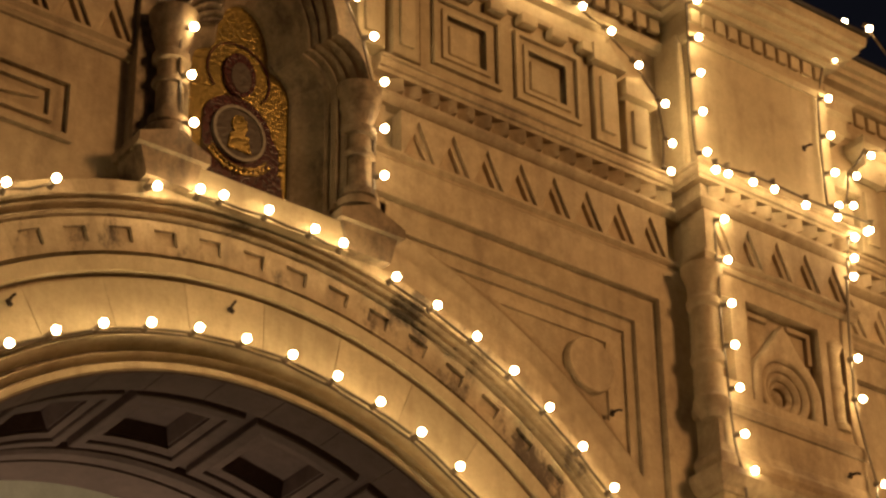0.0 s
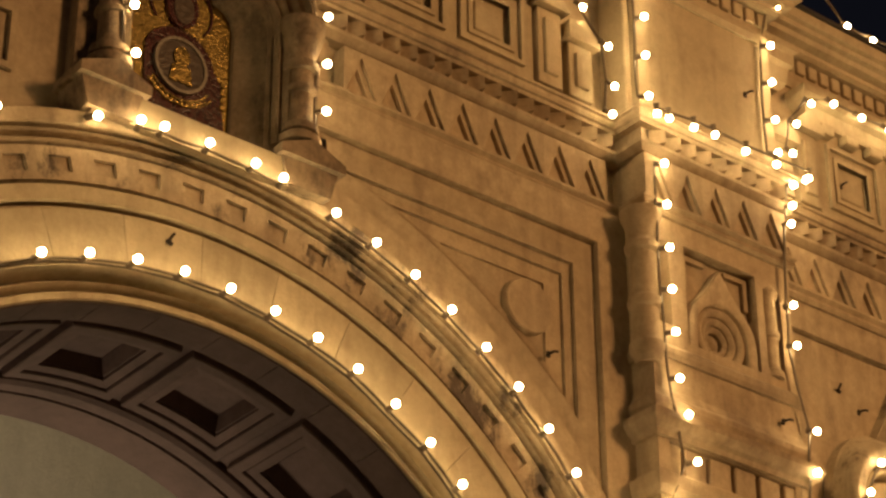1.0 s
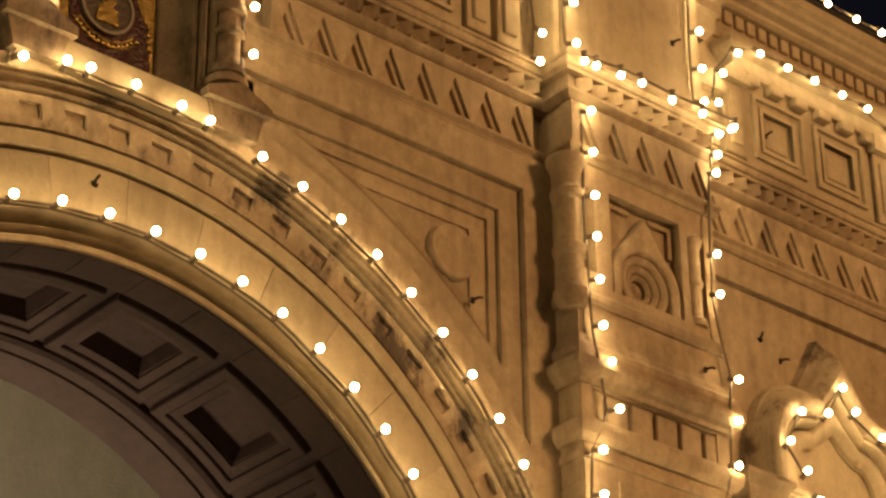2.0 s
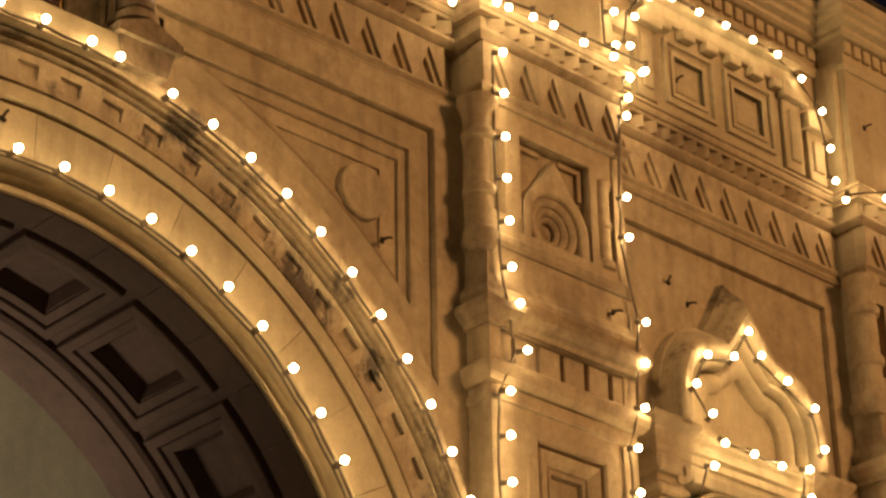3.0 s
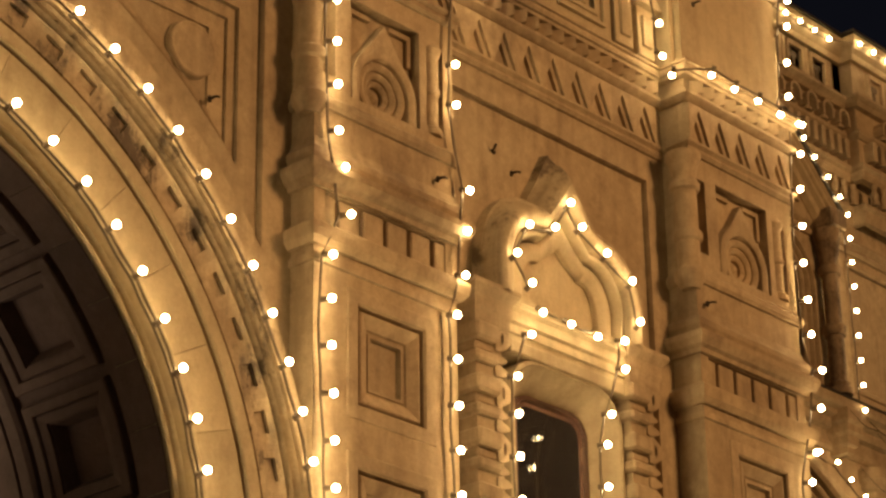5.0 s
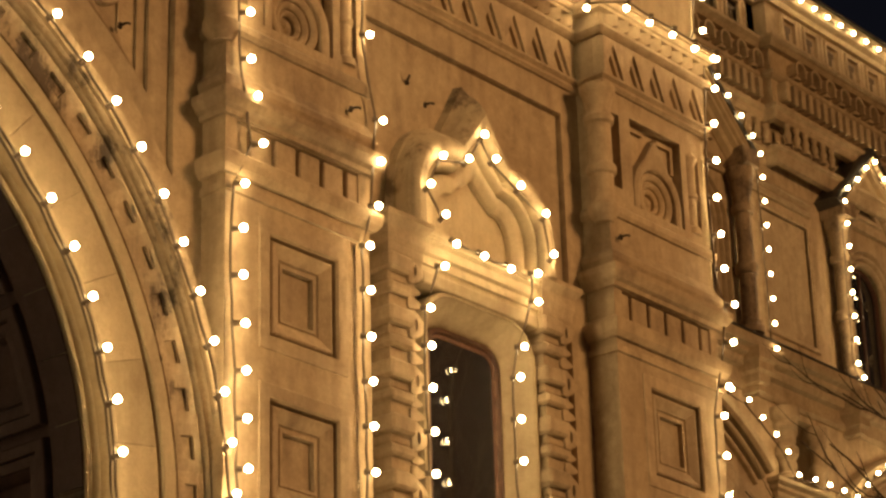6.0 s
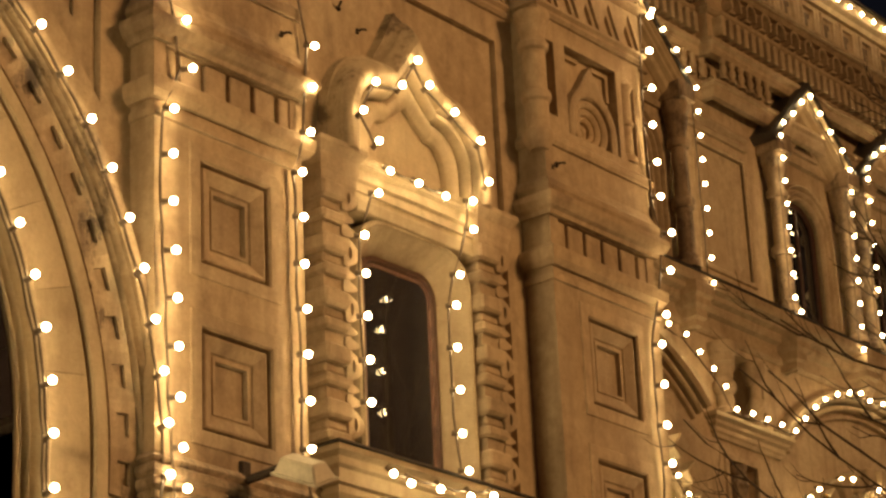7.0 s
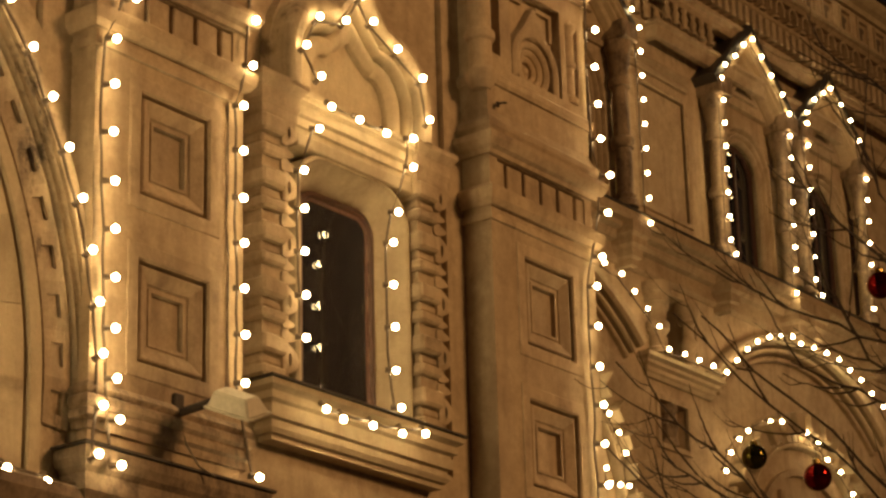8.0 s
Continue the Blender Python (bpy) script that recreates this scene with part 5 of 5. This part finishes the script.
light_string(PILASTER_LABEL, on_front(-0.11, [(9.83, 10.43), (9.83, 10.11), (9.83, 9.78), (9.83, 9.47), (9.84, 9.16), (9.85, 8.83), (9.91, 8.59)]) + [(9.95, -0.12, 8.27)] +
             on_front(-0.11, [(9.80, 7.95), (9.79, 7.65), (9.79, 7.34), (9.81, 7.03), (9.82, 6.73), (9.83, 6.43), (9.84, 6.12), (9.86, 5.82), (9.89, 5.58)]) + [(9.82, -0.2, 5.28)])
light_string(PILASTER_LABEL, on_front(-0.11, [(11.08, 10.74), (11.05, 10.56), (11.02, 10.40), (10.97, 9.74), (10.97, 9.43), (11.09, 8.83), (11.06, 8.52), (11.03, 8.19), (10.94, 7.88), (10.94, 7.57), (10.94, 7.25), (10.95, 6.95), (10.95, 6.65), (10.96, 6.35), (10.96, 6.04), (11.09, 5.47)]), (-0.02, 0.05, 0.01))
light_string(PILASTER_LABEL, on_front(-0.11, [(15.13, 10.81), (15.12, 10.53), (15.07, 10.20), (15.06, 9.87), (15.03, 9.54), (15.05, 9.23), (15.06, 8.94), (15.17, 8.67), (15.11, 8.34), (15.00, 7.95), (14.91, 7.69), (14.90, 7.37), (14.89, 7.05), (14.92, 6.76), (14.91, 6.46), (14.93, 6.15), (14.93, 5.84)]))
LEDGE_LABEL = "string of warm round bulbs along the cornice ledge"
light_string(LEDGE_LABEL, on_front(-0.215, [(9.685, 10.710), (9.795, 10.719), (10.023, 10.739), (10.222, 10.759), (10.510, 10.739), (10.808, 10.749)]) + [(11.22, -0.13, 10.84)], (-0.02, -0.02, 0.03), 0.0)
light_string(LEDGE_LABEL, [(13.52, -0.05, 10.66)] + on_front(-0.215, [(13.809, 10.710), (14.107, 10.700), (14.415, 10.710), (14.713, 10.700), (15.011, 10.720)]), (-0.02, -0.03, 0.03), 0.0)
PIER_LABEL = "string of warm round bulbs on the attic pier"
light_string(PIER_LABEL, on_front(-0.095, [(9.757, 12.231), (9.747, 11.903), (9.737, 11.595), (9.727, 11.267), (9.737, 10.939)]))
light_string(PIER_LABEL, on_front(-0.095, [(11.256, 12.698), (11.097, 12.290), (10.988, 11.893), (10.968, 11.565), (10.968, 11.247), (10.968, 10.969)]))
light_string(PIER_LABEL, on_front(-0.095, [(15.131, 11.963), (15.091, 11.704), (15.052, 11.347), (15.032, 11.029), (14.903, 10.820)]))
light_string("string of warm round bulbs along the roof edge", on_front(0.0, [(11.63, 12.86), (11.97, 12.55), (12.25, 12.54), (12.57, 12.56), (12.9, 12.56), (13.2, 12.56)]), (0, 0.03, 0.04))
GABLE_LABEL = "string of warm round bulbs over the attic panel"
light_string(GABLE_LABEL, on_front(-0.015, [(8.226, 11.794), (8.495, 11.794), (8.763, 11.784), (9.012, 11.685), (9.240, 11.495), (9.459, 11.267), (9.499, 10.959), (9.469, 10.721)]), (-0.05, 0.02, 0.03))
light_string(GABLE_LABEL, on_front(-0.015, [(11.018, 10.890), (11.207, 11.099), (11.277, 11.377), (11.456, 11.625), (11.704, 11.725), (12.002, 11.725), (12.300, 11.735), (12.608, 11.735), (12.896, 11.725), (13.165, 11.615), (13.383, 11.407), (13.443, 11.099), (13.463, 10.820)]), (-0.05, 0.02, 0.03))
light_string(GABLE_LABEL, on_front(-0.015, [(11.168, 10.810), (11.316, 10.919)]), cable=False)
WINDOW_LABEL = "string of warm round bulbs round the window"
light_string(WINDOW_LABEL, on_front(-0.025, [(11.785, 8.014), (11.627, 7.667), (11.627, 7.398), (11.627, 7.100), (11.636, 6.801), (11.636, 6.513)]), (-0.03, 0.03, 0.0))
light_string(WINDOW_LABEL, on_front(-0.005, [(12.830, 8.273), (12.820, 8.054), (12.641, 7.667), (12.581, 7.428), (12.571, 7.120), (12.581, 6.821), (12.581, 6.513), (12.631, 6.264)]), (-0.03, 0.04, 0.0))
light_string(WINDOW_LABEL, on_front(-0.055, [(11.775, 8.383), (11.626, 8.562), (11.765, 8.820), (12.044, 8.890), (12.223, 9.139), (12.342, 8.989), (12.610, 8.870), (12.889, 8.740), (12.959, 8.443)]), (-0.01, 0.03, -0.03), 0.0)
light_string(WINDOW_LABEL, on_front(-0.025, [(11.914, 8.214), (12.213, 8.214), (12.501, 8.204)]), (0, 0.03, 0.03))
light_string(WINDOW_LABEL, on_front(-0.095, [(11.745, 6.045), (11.914, 6.015), (12.213, 6.035), (12.521, 6.045), (12.770, 6.095)]), (0, 0.03, 0.04))
NICHE_LABEL = "string of warm round bulbs down the icon niche"
light_string(NICHE_LABEL, on_front(-0.07, [(5.733, 10.573), (5.743, 10.254), (5.743, 9.915), (5.773, 9.596)]) + [(5.58, -0.04, 9.11)])
light_string(NICHE_LABEL, on_front(-0.03, [(6.909, 11.022), (7.039, 10.773), (7.119, 10.463), (7.119, 10.115), (7.119, 9.776), (7.129, 9.466)]))
light_string("string of warm round bulbs on the impost ledge", on_front(-0.02, [(9.12, 5.16), (9.42, 5.14), (9.68, 5.16)]), (0, 0.03, 0.03))

WING_LABEL = "string of warm round bulbs on the side wing"
fy = FAR - 0.36
light_string(WING_LABEL, on_front(fy, [(22.05, 14.98), (22.25, 14.88), (22.45, 14.70), (22.70, 14.52), (22.92, 14.33)] + [(23.06, 14.14 - 0.312 * i) for i in range(9)]), (-0.04, 0.05, 0))
light_string(WING_LABEL, on_front(fy, [(24.92, 14.11), (25.03, 14.33), (25.30, 14.54), (25.54, 14.78), (25.78, 14.94), (25.98, 14.76), (26.20, 14.57), (26.46, 14.39), (26.60, 14.16)] + [(26.57 - 0.02 * i, 13.84 - 0.313 * i) for i in range(8)]), (-0.03, 0.05, 0))
light_string(WING_LABEL, on_front(fy, [(24.93 - 0.01 * i, 13.81 - 0.312 * i) for i in range(7)] + [(24.98, 11.78)]), (-0.04, 0.05, 0))
light_string(WING_LABEL, on_front(fy, [(27.09, 14.34), (27.32, 14.60), (27.58, 14.78), (27.81, 14.92), (28.07, 14.77), (28.31, 14.61), (28.51, 14.38)] + [(28.62 - 0.02 * i, 13.85 - 0.315 * i) for i in range(7)]), (-0.03, 0.05, 0))
light_string(WING_LABEL, on_front(fy, [(27.06 - 0.015 * i, 14.17 - 0.315 * i) for i in range(8)] + [(27.10, 11.79)]), (-0.04, 0.05, 0))
light_string(WING_LABEL, on_front(FAR - 0.34, [(22.08, 10.90), (22.42, 10.86), (22.67, 10.71), (22.93, 10.57), (23.15, 10.41), (23.34, 10.18), (23.68, 10.20), (23.99, 10.20), (24.30, 10.20), (24.60, 10.19)]), (0, 0.05, -0.03))
light_string(WING_LABEL, on_front(FAR - 0.34, [(24.86, 10.40), (25.12, 10.60), (25.38, 10.76), (25.68, 10.89), (25.98, 10.98), (26.27, 11.04), (26.47, 10.99), (26.80, 11.02), (27.12, 11.02), (27.44, 11.01), (27.71, 10.93), (28.0, 10.86), (28.27, 10.74), (28.56, 10.62), (28.79, 10.42), (29.0, 10.2)]), (0, 0.05, -0.03))
light_string(WING_LABEL, on_front(FAR - 0.24, [(24.6, 9.0), (24.74, 9.25), (24.95, 9.46), (25.18, 9.61), (25.73, 9.84), (26.02, 9.9), (26.62, 9.88), (26.90, 9.81), (27.1, 9.63), (27.42, 9.53), (27.7, 9.3), (27.9, 9.0), (28.1, 8.7)]), (0, 0.05, 0.03))
light_string(WING_LABEL, on_front(FAR - 0.24, [(22.05, 9.72), (21.97, 9.39), (22.17, 9.18), (22.35, 9.0), (22.47, 8.79), (22.5, 8.42), (22.32, 8.40), (22.12, 8.38), (22.06, 8.54)]), (0, 0.05, 0.03))
light_string("string of warm round bulbs along the roof edge of the wing", on_front(FAR - 0.24, [(20.4 + 0.31 * i, 16.64) for i in range(10)]) + on_front(FAR - 0.42, [(23.6 + 0.31 * i, 16.66) for i in range(16)]), (0, 0.05, 0.03))

# ---- small hooks left in the stone ----
bm = bmesh.new()
tube(bm, [(0, 0.03, 0), (0, -0.05, 0.0), (0, -0.075, 0.015), (0, -0.08, 0.04)], 0.012, 6)
tube(bm, [(-0.02, 0.0, -0.005), (0.03, -0.012, -0.01)], 0.018, 6)
hook_mesh = finish(bm, "iron_hook", IRON)
for x, y, z, turn in ((9.05, WALL - 0.02, 8.88, 90), (6.16, 0.09, 8.58, 40), (4.82, 0.09, 8.17, 50), (10.78, 0.0, 11.43, 80), (9.38, WALL, 11.02, 60), (10.86, -0.03, 8.86, 100), (12.0, WALL + 0.05, 9.41, 95),
                      (13.82, -0.03, 8.85, 90), (13.92, 0.0, 11.47, 70), (11.93, 0.20, 11.20, 60), (11.80, WALL + 0.05, 9.52, 20), (7.13, 0.1, 9.47, 110)):
    h = new("iron_hook", hook_mesh)
    h.matrix_basis = pose(x, y, z, 0, turn, turn * 0.4 - 40) @ Matrix.Scale(0.75, 4)
    tagged(h, "small rusty iron hook fixed in the stone", "hook", "iron hooks")

# ---- wall floodlight ----
flood = thing("floodlight", label="cream boxy floodlight on a dark arm below the pilaster panels", category="lamp")
bm = bmesh.new()
low = [(-0.27, -0.13, 0), (0.27, -0.13, 0), (0.27, 0.13, 0), (-0.27, 0.13, 0)]
mid_ = [(-0.25, -0.12, 0.03), (0.25, -0.12, 0.03), (0.25, 0.12, 0.03), (-0.25, 0.12, 0.03)]
top = [(-0.21, -0.08, 0.145), (0.19, -0.08, 0.145), (0.19, 0.08, 0.145), (-0.21, 0.08, 0.145)]
loops = [[bm.verts.new(p) for p in row] for row in (low, mid_, top)]
for a, b in zip(loops, loops[1:]):
    for i in range(4):
        bm.faces.new((a[i], a[(i + 1) % 4], b[(i + 1) % 4], b[i]))
bm.faces.new(loops[0])
bm.faces.new(loops[-1])
bmesh.ops.bevel(bm, geom=list(bm.edges), offset=0.012, segments=2, affect="EDGES")
case = part("housing", bm, LAMP_CASE, flood)
case.matrix_basis = pose(10.49, -0.47, 5.70, 28, 24, -88) @ Matrix.Scale(0.67, 4)
bm = bmesh.new()
box(bm, -0.285, 0.285, -0.145, 0.145, -0.02, 0.004, 0.006)
rim = part("rim", bm, LAMP_CASE, case)
bm = bmesh.new()
tube(bm, [(10.47, 0.03, 5.76), (10.47, -0.10, 5.765), (10.48, -0.28, 5.78)], 0.028, 8)
part("arm", bm, IRON, flood, "dark iron arm")
bm = bmesh.new()
box(bm, 10.43, 10.51, -0.03, 0.02, 5.70, 5.88, 0.008)
part("wall_plate", bm, IRON, flood)
bm = bmesh.new()
tube(bm, [(10.47, -0.03, 5.72), (10.45, -0.10, 5.55), (10.52, -0.14, 5.42), (10.60, -0.2, 5.36)], 0.007, 5)
part("lead", bm, CABLE, flood)

# ---- bare tree hung with baubles ----
tree = thing("bare_tree", label="bare winter tree with thin dark branches", category="tree")
tree_rng = random.Random(11)
TRUNK = Vector((17.6, -4.4, 0))
bm = bmesh.new()
tube(bm, [TRUNK, TRUNK + Vector((0.05, 0.03, 2)), TRUNK + Vector((-0.03, 0.1, 4)), TRUNK + Vector((0.05, 0.1, 6)), TRUNK + Vector((0, 0.2, 9))], 0.16, 10, 0.2)
part("trunk", bm, BARK, tree)
BOUGHS = [
    ((16.02, -2.32, 5.34), (15.61, -1.64, 6.25), (14.91, -0.76, 7.33)),
    ((16.02, -2.42, 5.53), (15.37, -1.44, 6.66), (15.03, -0.93, 7.3)),
    ((15.75, -2.6, 6.76), (15.41, -1.82, 7.13), (14.99, -1.1, 7.64)),
    ((15.83, -2.47, 6.31), (15.59, -1.87, 6.67), (15.44, -1.42, 6.94)),
    ((15.57, -2.57, 7.23), (15.29, -2.05, 7.76), (15.11, -1.74, 8.22)),
    ((15.2, -2.79, 8.4), (15.05, -2.45, 8.76), (14.89, -2.11, 9.09)),
    ((15.6, -1.57, 5.51), (15.18, -0.91, 6.3), (14.76, -0.34, 7.01)),
    ((15.43, -1.31, 5.61), (15.28, -0.91, 5.98), (15.09, -0.48, 6.34)),
    ((15.78, -2.47, 6.46), (15.59, -1.98, 6.86), (15.33, -1.74, 7.71)),
    ((15.53, -2.6, 7.38), (15.33, -2.32, 8.0), (15.11, -2.14, 8.69)),
    ((15.23, -0.97, 5.63), (15.05, -0.53, 5.97), (14.83, -0.14, 6.46)),
]


def grow(bm, pts, r, depth):
    fine = []
    for a, b in zip(pts, pts[1:]):
        a, b = Vector(a), Vector(b)
        n = 5
        for k in range(n):
            jitter = Vector([tree_rng.uniform(-1, 1) for _ in range(3)]) * 0.02 * (a - b).length
            fine.append(a.lerp(b, k / n) + jitter + Vector((0, 0, -0.05 * math.sin(math.pi * k / n) * (a - b).length)))
    fine.append(Vector(pts[-1]))
    tube(bm, fine, r, 5, 0.3)
    if depth == 0:
        return
    for k in range(3, len(fine) - 1):
        if tree_rng.random() < (0.6 if depth == 2 else 0.25):
            d = (fine[k + 1] - fine[k - 1]).normalized()
            side = Vector([tree_rng.uniform(-1, 1) for _ in range(3)])
            side -= side.dot(d) * d
            way = (d + side.normalized() * tree_rng.uniform(0.3, 0.75)).normalized()
            length = tree_rng.uniform(0.25, 0.85) * (0.55 if depth == 1 else 1)
            mid = fine[k] + way * length * 0.5 + Vector((0, 0, -0.03))
            grow(bm, [fine[k], mid, fine[k] + way * length + Vector((0, 0, 0.03))], r * 0.5, depth - 1)


for bough in BOUGHS:
    bm = bmesh.new()
    start = Vector(bough[0])
    foot = TRUNK + Vector((0, 0.1, max(2.2, min(8.0, start.z - 1.0))))
    grow(bm, [foot, start, *bough[1:]], 0.020, 2)
    part("branch", bm, BARK, tree)


def bauble(place, mat, label, r):
    b = thing("bauble", *place, label=label, category="bauble", group="baubles on the tree")
    bm = bmesh.new()
    bmesh.ops.create_uvsphere(bm, u_segments=24, v_segments=16, radius=r)
    part("ball", bm, mat, b, "", True)
    bm = bmesh.new()
    lathe(bm, [(0.03, 0), (0.03, 0.03), (0.012, 0.04)], 0, 0, r - 0.006, 10)
    part("cap", bm, GOLD, b)
    bm = bmesh.new()
    tube(bm, [(0, 0, r + 0.03), (0.005, 0, r + 0.09), (0, 0, r + 0.15)], 0.003, 4)
    part("thread", bm, CABLE, b)


bauble((14.86, -1.39, 6.11), YELLOW, "glossy gold and green bauble hanging from a branch", 0.09)
bauble((15.11, -1.74, 5.95), RED, "glossy red bauble hanging from a branch", 0.1)
bauble((15.2, -2.31, 7.26), RED, "glossy red bauble hanging from a branch", 0.1)
